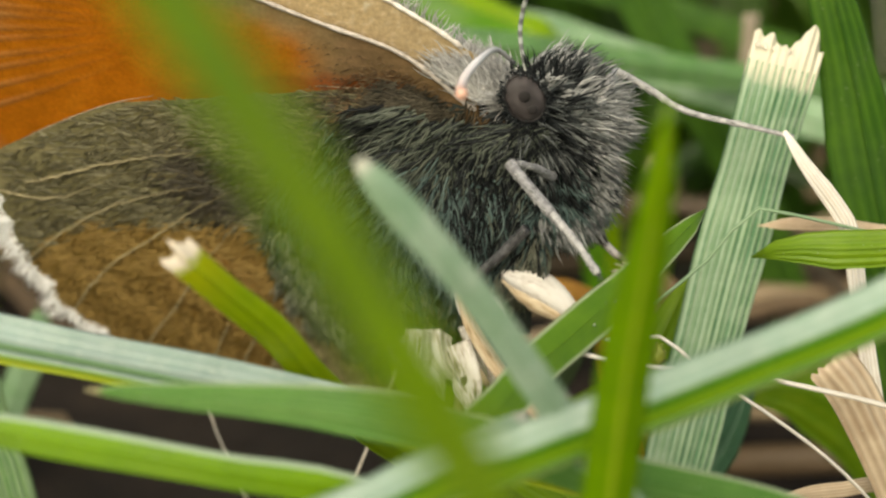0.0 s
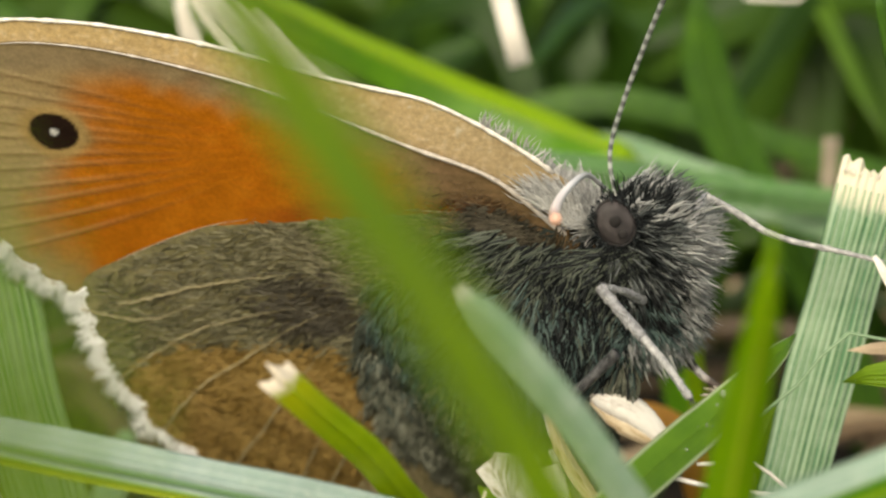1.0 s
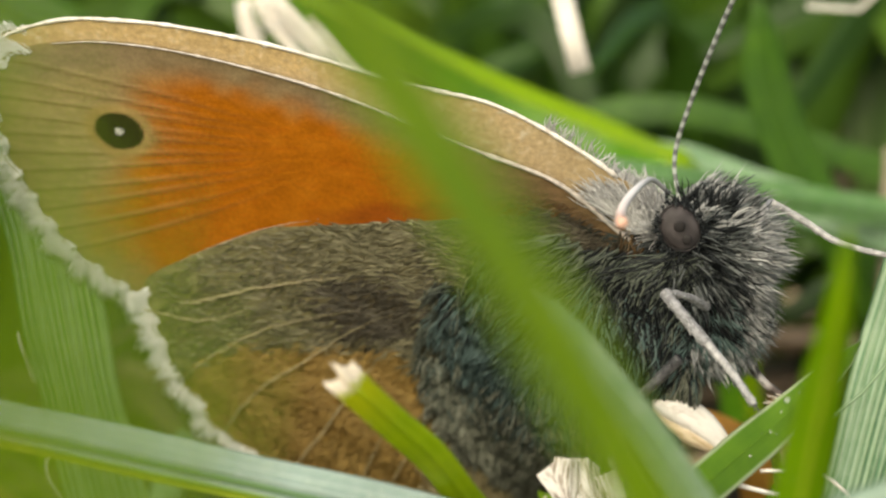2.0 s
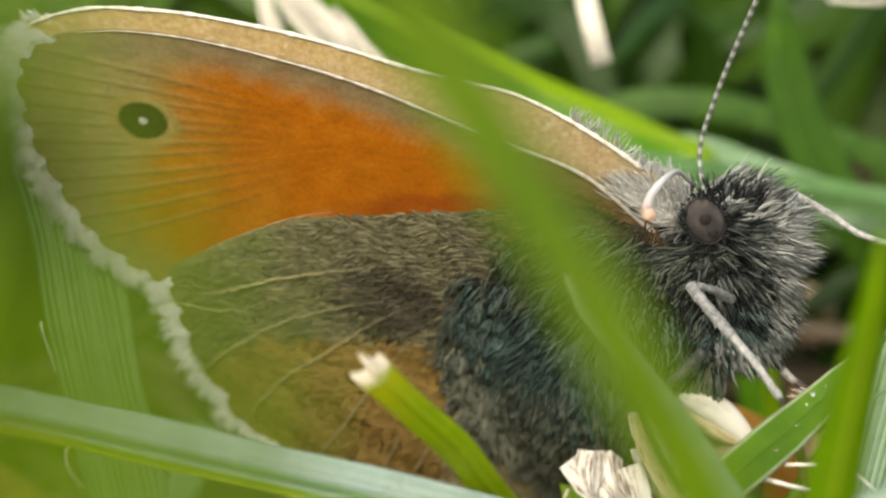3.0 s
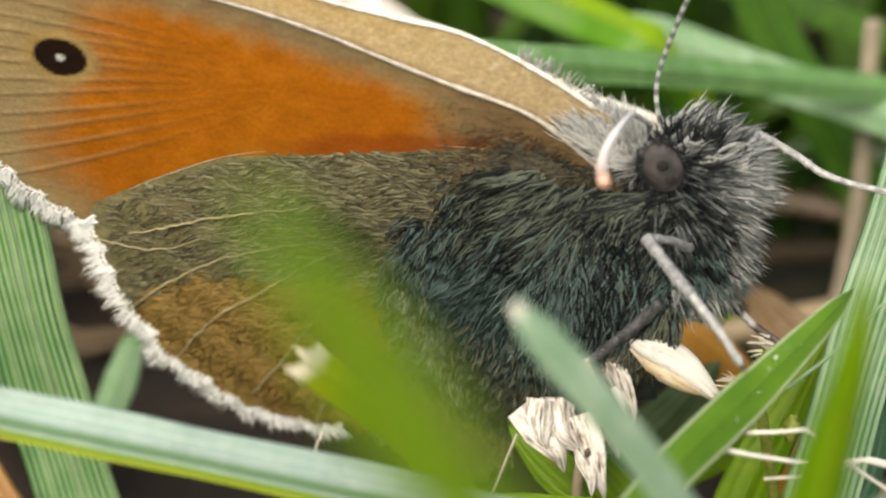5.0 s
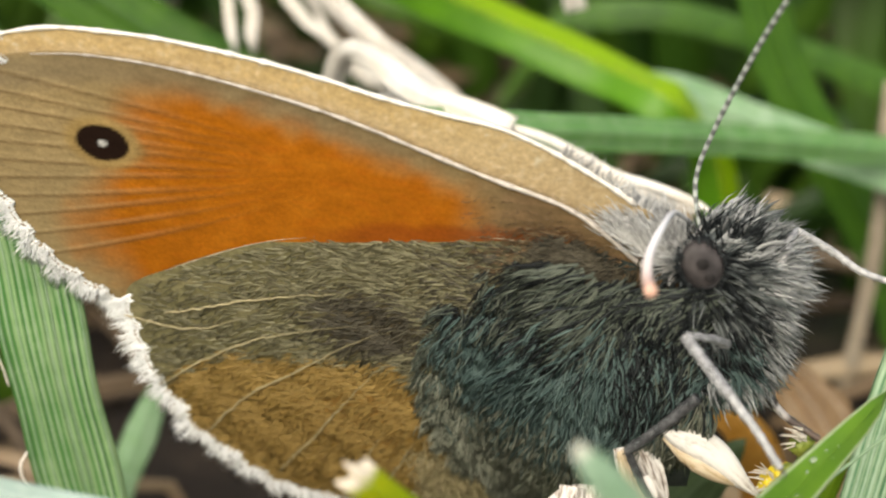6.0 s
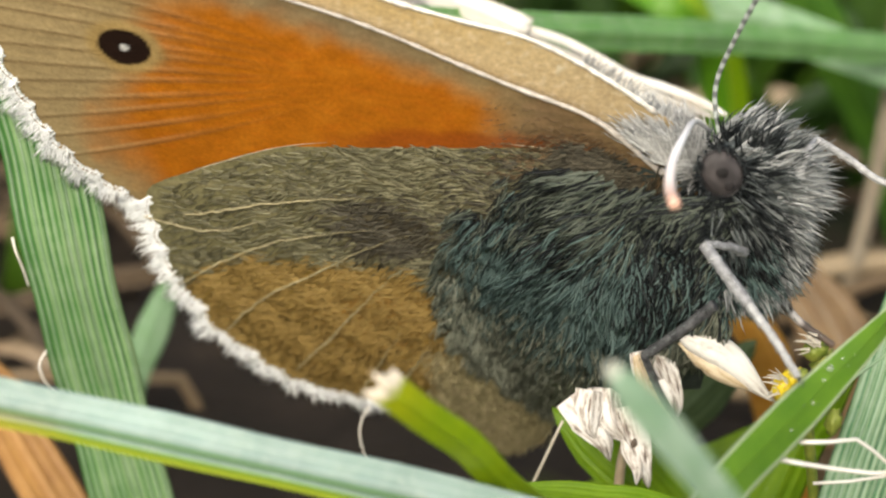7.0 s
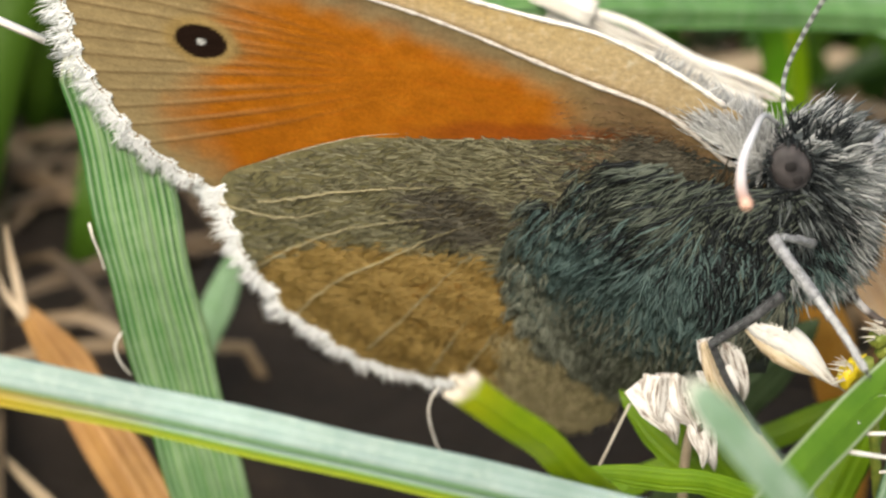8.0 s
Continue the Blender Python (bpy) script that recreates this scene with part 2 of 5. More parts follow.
def blade_data(pts, width, facing=(0, -1, 0.35), taper=2.0, blunt=0.03, cut=False, fold=0.12, ribs=0, nl=44, nw=13, twist=0.0,
               thick=0.07, rise=0.012, seed=0, power=0.65, ground=True, swell=False, teeth=()):
    """Verts, faces, su and sl of a leaf blade through pts from tip to root: folded at the keel, ribbed, with real thickness.
    It narrows over the last taper millimetres, to blunt times its width."""
    r = random.Random(seed)
    pts = [Vector(p) for p in pts]
    line = even(rooted(pts) if ground else pts, nl)
    run = [0.0]
    for a, b in zip(line, line[1:]):
        run.append(run[-1] + (b - a).length)
    face = Vector(facing).normalized()
    top, low, su, sl = [], [], [], []
    for i, c in enumerate(line):
        v = run[i]
        tan = (line[min(i + 1, nl - 1)] - line[max(i - 1, 0)]).normalized()
        side = tan.cross(face).normalized()
        nor = side.cross(tan).normalized()
        if twist:
            q = Matrix.Rotation(twist * v / run[-1], 3, tan)
            side, nor = q @ side, q @ nor
        if nor.dot(face) < 0:
            nor = -nor
        w = width if cut else width * (blunt + (1 - blunt) * min(1.0, v / taper) ** power)
        if swell:
            w = width * (0.08 + 0.92 * math.sin(math.pi * (0.02 + 0.9 * v / run[-1])) ** 0.8)
        w *= 1 + 0.03 * math.sin(v * 1.3 + seed)
        for j in range(nw):
            s = 2 * j / (nw - 1) - 1
            lift = -fold * abs(s) * w + rise * w * math.cos(ribs * math.pi * s)
            along = Vector((0, 0, 0))
            if cut and i == 0:
                for place, wide, high in teeth:
                    along -= tan * width * high * max(0.0, 1 - abs(s - place) / wide)
                along -= tan * width * (0.10 * noise.noise(Vector((s * 1.7, seed, 0))) + 0.16 * noise.noise(Vector((s * 5.1, seed, 3))))
            p = c + side * (s * w / 2) + nor * lift + along
            t = thick * width * (1 - 0.75 * abs(s)) * min(1, 0.25 + v)
            top.append(p + nor * t / 2)
            low.append(p - nor * t / 2)
            su.append((s + 1) / 2)
            sl.append(v)
    verts, n = top + low, nl * nw
    faces = []
    for i in range(nl - 1):
        for j in range(nw - 1):
            a = i * nw + j
            faces.append((a, a + 1, a + nw + 1, a + nw))
            faces.append((n + a, n + a + nw, n + a + nw + 1, n + a + 1))
        for a in (i * nw, i * nw + nw - 1):
            faces.append((a, a + nw, n + a + nw, n + a))
    for j in range(nw - 1):
        faces.append((j, n + j, n + j + 1, j + 1))
        a = (nl - 1) * nw + j
        faces.append((a, a + 1, n + a + 1, n + a))
    return verts, faces, su * 2, sl * 2


def vein_mesh(verts, nl, nw, s, rad):
    """A raised vein along a blade at the place s across it (0 to 1), lying on the front of the blade."""
    j = s * (nw - 1)
    k, f = min(int(j), nw - 2), j - min(int(j), nw - 2)
    n = nl * nw
    line, radii = [], []
    for i in range(1, nl):
        a = i * nw + k
        p = verts[a].lerp(verts[a + 1], f)
        w = (verts[i * nw] - verts[i * nw + nw - 1]).length
        line.append(p)
        radii.append(min(rad, w * 0.03))
    v, fc = tube_data(line, radii, 5, 0.6)
    return mesh_of("vein", v, fc, {"su": [0.3] * len(v), "sl": [20.0] * len(v)})


def blade(pts, width, material, label, name="grass_blade", category="grass blade", group="grass round the butterfly", veins=0, vein_mat=None, frayed=0.0, **kw):
    verts, faces, su, sl = blade_data(pts, width, seed=len(bpy.data.objects), **kw)
    ob = thing(name, mesh_of(name, verts, faces, {"su": su, "sl": sl}), material, label, category, group)
    for k in range(veins):
        part("vein", vein_mesh(verts, kw.get("nl", 44), kw.get("nw", 13), (k + 0.5 + 0.12 * math.sin(k * 2.7)) / veins, width * 0.016), vein_mat or VEIN, ob)
    if not veins and category == "grass blade":
        part("midrib", vein_mesh(verts, kw.get("nl", 44), kw.get("nw", 13), 0.5, width * 0.02), material, ob)
    if frayed:
        r = random.Random(9)
        a, b = Vector(pts[0]), Vector(pts[1])
        back = (a - b).normalized()
        side = back.cross(Vector((0, -1, 0.3))).normalized()
        seeds = [(a + side * (r.uniform(-0.45, 0.45) * width) - back * 0.15, back + side * r.uniform(-0.3, 0.3) + Vector((0, r.uniform(-.2, .2), 0)),
                  r.uniform(0.15, 0.5) * frayed, r.uniform(0.06, 0.13) * width, Vector((0, 0, 0))) for _ in range(6 if frayed < 0.6 else 12)]
        part("torn_tip", hairs("torn_tip", seeds), TORN, ob, "torn white fibres at the cut")
    return ob


def tube_data(line, radii, sides=8, flat=1.0):
    """A round tube along line with a radius at each station."""
    verts, faces, n = [], [], len(line)
    ref = Vector((0.13, -0.9, 0.41))
    for i, c in enumerate(line):
        tan = (line[min(i + 1, n - 1)] - line[max(i - 1, 0)]).normalized()
        a = tan.cross(ref).normalized()
        b = tan.cross(a)
        for k in range(sides):
            w = 2 * math.pi * k / sides
            verts.append(c + a * (math.cos(w) * radii[i]) + b * (math.sin(w) * radii[i] * flat))
    for i in range(n - 1):
        for k in range(sides):
            p, q = i * sides + k, i * sides + (k + 1) % sides
            faces.append((p, q, q + sides, p + sides))
    faces.append(tuple(range(sides - 1, -1, -1)))
    faces.append(tuple(range((n - 1) * sides, n * sides)))
    return verts, faces


def tube(name, pts, radius, n=24, sides=8, end=1.0):
    line = even(pts, n)
    radii = [radius * (1 + (end - 1) * i / (n - 1)) for i in range(n)]
    verts, faces = tube_data(line, radii, sides)
    sv = [i / (n - 1) for i in range(n) for _ in range(sides)]
    return mesh_of(name, verts, faces, {"sv": sv, "su": [0.5] * len(sv), "sl": [20.0] * len(sv)})


# ---------------------------------------------------------------- ground
def ground():
    rings = [0, 4, 8, 12, 16, 20, 25, 30, 36, 42, 50, 60, 72, 86, 105, 130, 170, 230, 320, 500, 1000, 5000, 40000, 400000]
    axis = sorted({-r for r in rings} | set(rings))
    verts, faces, n = [], [], len(axis)
    for y in axis:
        for x in axis:
            fade = 1.0 if max(abs(x), abs(y)) < 400 else 0.0
            z = GROUND + fade * (2.2 * noise.noise(Vector((x, y, 0)) * 0.09) + 1.0 * noise.noise(Vector((x, y, 5)) * 0.31))
            verts.append((x, y + 20, z))
    for j in range(n - 1):
        for i in range(n - 1):
            a = j * n + i
            faces.append((a, a + 1, a + n + 1, a + n))
    thing("ground", mesh_of("ground", verts, faces), SOIL, "brown soil under short grass, coloured dark for the shade there", "ground", kind="structure")


ground()

# ---------------------------------------------------------------- butterfly
UNDER = Vector((-5.12, 4.89, -2.91))          # a point of the wings' plane
AX_U = Vector((0.98159, -0.17063, -0.08580))  # along the wing to the body
AX_V = Vector((0.0, -0.44925, 0.89341))       # up the wing
AX_N = Vector((0.19099, 0.87696, 0.44098))    # to the far side


def on_wing(u, v, off=0.0):
    return UNDER + AX_U * u + AX_V * v + AX_N * off


FORE = [(11.6, 5.2), (11.0, 5.78), (10.3, 6.48), (9.6, 7.06), (8.9, 7.44), (7.52, 7.92), (6.2, 8.42), (4.75, 8.98), (3.4, 9.40), (2.0, 9.70), (0.6, 9.92),
        (-0.8, 10.03), (-2.2, 9.98), (-3.35, 9.76), (-4.1, 9.48), (-4.8, 8.95), (-5.1, 8.3), (-5.17, 7.6), (-5.1, 6.75), (-4.92, 5.77), (-4.6, 5.0),
        (-4.25, 4.1), (-3.85, 3.3), (-3.35, 2.65), (-2.65, 2.0), (-1.9, 1.45), (-1.1, 1.5), (0.5, 2.2), (3.5, 3.4), (7.0, 4.4), (10.5, 4.6)]
HIND = [(12.3, 5.0), (11.2, 5.6), (9.27, 5.98), (7.4, 5.94), (6.0, 5.76), (4.6, 5.5), (3.1, 5.13), (1.75, 4.62), (0.35, 3.8), (-0.5, 3.22), (-1.35, 2.6),
        (-1.62, 2.0), (-1.42, 0.95), (-1.15, -0.15), (-0.82, -1.1), (-0.3, -1.85), (0.1, -2.9), (0.82, -3.4), (1.5, -4.1), (2.3, -4.7), (3.2, -4.9), (4.2, -4.95),
        (4.9, -4.9), (5.9, -5.08), (6.5, -5.4), (6.92, -6.0), (7.45, -6.45), (8.1, -6.75), (8.75, -6.5), (9.1, -5.9), (9.6, -4.9), (11.0, -3.0), (12.4, 0.0), (12.8, 3.0)]
FAR = [(11.3, 6.2), (11.3, 6.9), (10.87, 7.2), (10.16, 7.76), (9.47, 8.22), (8.78, 8.64), (8.08, 8.98), (7.4, 9.22), (6.1, 9.42), (4.77, 9.66), (3.44, 9.98), (2.1, 10.22),
       (0.75, 10.36), (-0.61, 10.43), (-1.99, 10.36), (-2.7, 10.28), (-3.42, 10.1), (-4.31, 9.72), (-4.93, 9.3), (-5.3, 8.6), (-5.25, 7.4), (-4.45, 5.0), (-2.8, 2.6),
       (1.0, 3.0), (6.0, 4.5), (10.8, 5.0)]


def camber_of(ctrl, u, v, off, camber=0.25):
    """How far a cambered wing of that outline lies off the wings' plane."""
    mid = middle(tuple(ctrl))
    return camber * (((u - mid[0]) / 8) ** 2 + ((v - mid[1]) / 5) ** 2) + off


@functools.lru_cache(maxsize=None)
def middle(ctrl):
    q = np.array(outline(ctrl, 240)).mean(0)
    return float(q[0]), float(q[1])


def outline(ctrl, n):
    """A closed smooth outline."""
    p = [Vector((*c, 0)) for c in ctrl]
    m, out = len(p), []
    for i in range(n):
        f = i / n * m
        k, t = int(f), f - int(f)
        a, b, c, d = (p[(k + o) % m] for o in (-1, 0, 1, 2))
        out.append(0.5 * ((2 * b) + (c - a) * t + (2 * a - 5 * b + 4 * c - d) * t * t + (3 * b - a - 3 * c + d) * t ** 3))
    return [(q.x, q.y) for q in out]


def smooth(a, b, x):
    t = np.clip((x - a) / (b - a), 0, 1)
    return t * t * (3 - 2 * t)


def value_noise(u, v, scale, seed):
    """Soft random field, -1 to 1."""
    r = np.random.RandomState(seed)
    g = r.rand(64, 64)
    x, y = u * scale + 31.7, v * scale + 17.3
    i, j = np.floor(x).astype(int), np.floor(y).astype(int)
    fx, fy = x - i, y - j
    fx, fy = fx * fx * (3 - 2 * fx), fy * fy * (3 - 2 * fy)
    a = g[i % 64, j % 64] * (1 - fx) + g[(i + 1) % 64, j % 64] * fx
    b = g[i % 64, (j + 1) % 64] * (1 - fx) + g[(i + 1) % 64, (j + 1) % 64] * fx
    return (a * (1 - fy) + b * fy) * 2 - 1


def lay(col, mask, colour):
    m = np.clip(mask, 0, 1)[:, None]
    return col * (1 - m) + np.array(colour)[None] * m


def vein_field(u, v, hub, ends, width):
    """How near each point is to one of the veins that fan from hub."""
    out = np.zeros_like(u)
    for e, bow in ends:
        d = np.array(e) - hub
        ln = np.hypot(*d)
        t = ((u - hub[0]) * d[0] + (v - hub[1]) * d[1]) / ln ** 2
        off = ((u - hub[0]) * d[1] - (v - hub[1]) * d[0]) / ln - bow * 4 * t * (1 - t)
        out = np.maximum(out, np.exp(-(off / width) ** 2) * ((t > 0) & (t < 1.1)))
    return out


FORE_VEINS = [((-5.3, 8.5), 0.12), ((-5.3, 7.9), 0.14), ((-5.3, 7.3), 0.05), ((-5.15, 6.7), 0.08), ((-4.95, 6.1), 0.0), ((-4.7, 5.5), 0.03),
              ((-4.4, 4.9), -0.1), ((-4.1, 4.3), -0.06), ((-3.7, 3.7), -0.15), ((-3.2, 3.1), -0.2), ((-4.9, 9.1), 0.2)]
HIND_VEINS = [((-1.6, 1.5), 0.3), ((-1.3, -0.7), 0.2), ((-0.3, -2.7), 0.1), ((1.2, -4.5), 0.0), ((3.0, -5.5), -0.1), ((5.2, -5.5), -0.2),
              ((-1.3, 2.7), 0.4)]


def fore_pigment(u, v):
    n1, n2, n3 = value_noise(u, v, 0.55, 1), value_noise(u, v, 2.3, 2), value_noise(u, v * 3, 3.2, 3)
    col = np.tile(np.array([[0.45, 0.315, 0.14]]), (len(u), 1))
    col = lay(col, smooth(0.5, -4.5, u + 0.4 * n1) * 0.7, (0.54, 0.41, 0.215))
    edge_v = np.interp(u, [-5, -2, 0, 2, 4, 6, 9, 12], [8.3, 9.2, 9.4, 9.15, 8.6, 7.95, 6.7, 5.5])
    inside = smooth(0.45, -0.8, v - edge_v + 0.25 * n2)
    left = np.interp(v, [1.5, 3.0, 4.5, 6.0, 7.0, 8.0, 10.0], [-0.9, -1.9, -2.5, -1.9, -1.1, -0.7, -0.4])
    orange = inside * smooth(-1.0, 0.8, u - left + 0.5 * n1 + 0.15 * n2) * smooth(7.9, 6.5, u + 0.3 * n1 - 0.1 * (v - 6))
    col = lay(col, orange, (0.62, 0.195, 0.010))
    col = lay(col, orange * smooth(0.1, 0.9, n2) * 0.4, (0.70, 0.245, 0.018))
    col = lay(col, orange * smooth(0.1, 0.9, n3) * 0.35, (0.50, 0.125, 0.008))
    col = lay(col, orange * smooth(0.0, 0.9, n1) * 0.3, (0.56, 0.145, 0.008))
    base = smooth(6.5, 8.2, u + 0.4 * n1 - 0.1 * (v - 6))
    col = lay(col, base * 0.8, (0.235, 0.15, 0.08))
    col = lay(col, base * smooth(-0.1, 0.7, n3) * 0.55, (0.34, 0.21, 0.11))
    top = np.interp(u, [-1.35, 0.35, 1.75, 3.1, 4.6, 6.0, 7.4, 9.3], [2.6, 3.8, 4.62, 5.13, 5.5, 5.76, 5.94, 5.98])
    col = lay(col, smooth(0.55, 0.1, v - top + 0.1 * n2) * smooth(2.0, 5.0, u) * smooth(10.0, 8.6, u) * 0.7, (0.40, 0.085, 0.012))
    col = lay(col, smooth(0.85, 0.15, np.abs(v - edge_v - 0.45)) * smooth(9.5, 4, u) * 0.45, (0.23, 0.19, 0.135))
    fan = vein_field(u, v, np.array((4.5, 7.6)), FORE_VEINS, 0.05)
    col = lay(col, fan * smooth(3.0, -1.5, u) * 0.62, (0.20, 0.115, 0.045))
    pale = vein_field(u, v - 0.11, np.array((4.5, 7.6)), FORE_VEINS, 0.05)
    col = lay(col, pale * smooth(1.0, -2.5, u) * 0.4, (0.66, 0.50, 0.27))
    d = np.hypot((u + 1.81) * 0.92, v - 7.33)
    col = lay(col, smooth(1.0, 0.68, d + 0.06 * n2), (0.53, 0.36, 0.14))
    col = lay(col, smooth(0.62, 0.55, d + 0.03 * n2), (0.022, 0.010, 0.006))
    col = lay(col, smooth(0.13, 0.07, d), (0.9, 0.9, 0.88))
    return 0.76 * col * (1 + 0.12 * n3 + 0.08 * n2)[:, None]


# where the long fur of the hindwing begins and ends, and its margin
FUR_V, FUR_U = [-5.0, -3.5, -2.2, -0.7, 0.7, 2.4, 3.7, 4.6, 5.2], [8.7, 7.8, 6.7, 6.2, 5.95, 5.8, 6.3, 6.9, 7.4]
LOW_U, LOW_V = [6.7, 7.9, 9.2, 10.0, 10.7, 11.5, 13.0], [-2.1, -3.0, -3.8, -3.7, -2.75, -1.2, 1.0]
MARGIN_U = [-1.4, -1.1, -0.8, 0.1, 0.8, 1.5, 2.3, 3.2, 4.8, 5.9, 6.5, 6.9, 7.45, 8.1, 8.75, 9.1]
MARGIN_V = [1.0, -0.2, -1.1, -2.9, -3.4, -4.1, -4.7, -4.9, -4.9, -5.1, -5.4, -6.0, -6.45, -6.75, -6.5, -5.9]
OCHRE_U, OCHRE_V = [-0.9, 0.4, 1.3, 3.0, 5.4, 6.0, 6.6, 9.0], [-1.3, 0.0, 0.6, 0.85, 1.15, 0.4, -1.5, -4.0]


def hind_pigment(u, v):
    n1, n2, n3 = value_noise(u, v, 0.7, 4), value_noise(u, v, 2.6, 5), value_noise(u * 2.5, v * 2.5, 3.0, 6)
    col = np.tile(np.array([[0.27, 0.245, 0.125]]), (len(u), 1))
    col = lay(col, smooth(0.1, 0.9, n2) * 0.3, (0.34, 0.31, 0.18))
    ochre = smooth(0.3, -0.4, v - np.interp(u, OCHRE_U, OCHRE_V) + 0.3 * n2)
    col = lay(col, ochre, (0.36, 0.245, 0.065))
    col = lay(col, ochre * smooth(2.6, 0.3, np.hypot(u - 4.8, (v + 0.9) * 0.9) + 0.5 * n1), (0.44, 0.25, 0.07))
    dark = smooth(2.9, 5.2, u + 0.5 * n1 + 0.5 * n2) * smooth(0.6, -0.4, v - 5.2 + 0.2 * n2) * (1 - ochre)
    col = lay(col, dark * 0.7, (0.17, 0.145, 0.085))
    patch = smooth(1.5, 0.5, np.hypot((u - 4.7) * 0.72, v - 2.5) + 0.35 * n2)
    col = lay(col, patch * 0.75, (0.085, 0.065, 0.042))
    inner = u - np.interp(v, FUR_V, FUR_U)
    low = v - np.interp(u, LOW_U, LOW_V)
    col = lay(col, smooth(0.0, 1.2, inner + 0.4 * n2) * smooth(-0.3, 0.5, low), (0.055, 0.07, 0.064))
    col = lay(col, smooth(0.2, -0.6, low) * smooth(6.0, 7.0, u), (0.36, 0.29, 0.15))
    vein = vein_field(u, v, np.array((8.3, 3.2)), HIND_VEINS, 0.055) * smooth(6.5, 4.0, u)
    col = lay(col, vein * 0.35, (0.40, 0.33, 0.18))
    return 0.80 * col * (1 + 0.16 * n3 + 0.08 * n2)[:, None]


def far_pigment(u, v):
    n1, n2, n3 = value_noise(u, v, 0.6, 7), value_noise(u, v, 3.0, 8), value_noise(u * 3, v * 3, 3.0, 9)
    col = np.tile(np.array([[0.85, 0.645, 0.36]]), (len(u), 1))
    rim = np.interp(u, [-5.3, -4, -2.4, 0.4, 3, 5, 7, 9, 11.3], [8.6, 9.9, 10.35, 10.4, 10.05, 9.6, 9.3, 8.5, 6.9])
    col = lay(col, smooth(0.75, 0.35, rim - v + 0.1 * n2) * smooth(9.5, 5, u) * 0.6, (0.80, 0.56, 0.24))
    col = lay(col, smooth(6, 11, u + n1) * 0.5, (0.62, 0.47, 0.29))
    col = lay(col, smooth(0.3, 0.9, n3) * 0.4, (0.92, 0.80, 0.58))
    rows = value_noise(u * 0.7 + v * 0.3, v * 5.0 + u * 1.6, 2.0, 12)
    col = lay(col, smooth(0.1, 0.9, rows) * 0.45, (0.60, 0.42, 0.20))
    fleck = value_noise(u, v, 5.0, 14)
    col = lay(col, smooth(0.75, 0.95, fleck) * smooth(0.9, 0.3, rim - v) * 0.8, (0.97, 0.88, 0.66))
    return 0.70 * col * (1 + 0.1 * n3)[:, None]


def wing_mesh(name, ctrl, pigment, off, step=0.075, camber=0.25, thick=0.04, ridge=None):
    """A thin cambered wing, cut to its outline, with raised veins and its pigment as a colour attribute."""
    poly = np.array(outline(ctrl, 240))
    lo, hi = poly.min(0), poly.max(0)
    us, vs = np.arange(lo[0], hi[0] + step, step), np.arange(lo[1], hi[1] + step, step)
    gu, gv = np.meshgrid(us, vs)
    pu, pv = gu.ravel(), gv.ravel()
    inside = np.zeros(len(pu), bool)
    for (x1, y1), (x2, y2) in zip(poly, np.roll(poly, -1, 0)):
        if y1 == y2:
            continue
        hit = ((y1 > pv) != (y2 > pv)) & (pu < (x2 - x1) * (pv - y1) / (y2 - y1) + x1)
        inside ^= hit
    ins = inside.reshape(gu.shape)
    # cells that touch the wing stay; their outer corners move onto the outline
    cell = ins[:-1, :-1] | ins[1:, :-1] | ins[:-1, 1:] | ins[1:, 1:]
    used = np.zeros(gu.shape, bool)
    for dy in (0, 1):
        for dx in (0, 1):
            used[dy:dy + cell.shape[0], dx:dx + cell.shape[1]] |= cell
    dense = np.array(outline(ctrl, 1600))
    for k in np.flatnonzero((used & ~ins).ravel()):
        j = np.argmin((dense[:, 0] - pu[k]) ** 2 + (dense[:, 1] - pv[k]) ** 2)
        pu[k], pv[k] = dense[j]
    ids = -np.ones(gu.size, int)
    sel = np.flatnonzero(used.ravel())
    ids[sel] = np.arange(len(sel))
    u, v = pu[sel], pv[sel]
    bend = camber_of(ctrl, u, v, off, camber)
    if ridge:
        hub, ends, w, h = ridge
        bend = bend - h * vein_field(u, v, np.array(hub), ends, w)
    pts = [on_wing(a, b, c) for a, b, c in zip(u, v, bend)]
    n = len(pts)
    verts = pts + [p + AX_N * thick for p in pts]
    faces = []
    w = gu.shape[1]
    for j, i in zip(*np.nonzero(cell)):
        a, b, c, d = (int(ids[q]) for q in (j * w + i, j * w + i + 1, (j + 1) * w + i + 1, (j + 1) * w + i))
        faces.append((a, b, c, d))
        faces.append((n + d, n + c, n + b, n + a))
    me = mesh_of(name, verts, faces)
    rgb = np.clip(pigment(u, v), 0.003, 0.95)
    rgba = np.concatenate([np.tile(rgb, (2, 1)), np.ones((2 * n, 1))], 1)
    me.color_attributes.new("pigment", "FLOAT_COLOR", "POINT").data.foreach_set("color", rgba.ravel())
    return me


def wing_material(name, grain, through=0.25, relief=0.25):
    n = Nodes(name)
    co = n.coords()
    col = n.attr("pigment", "Color")
    fine = n.noise(9000, 3, co, 0.7)
    col = n.mix(grain, col, n.ramp(fine, [(0.30, (0.25, 0.25, 0.25)), (0.5, (0.8, 0.8, 0.8)), (0.72, (1.5, 1.5, 1.5))]), "MULTIPLY")
    speck = n.t.nodes.new("ShaderNodeTexVoronoi")
    speck.inputs["Scale"].default_value = 14000
    n.link(co, speck.inputs["Vector"])
    n.bump(n.math("ADD", fine, speck.outputs["Distance"]), relief, 0.00003)
    return n.done(col, 0.8, 0.12, through)


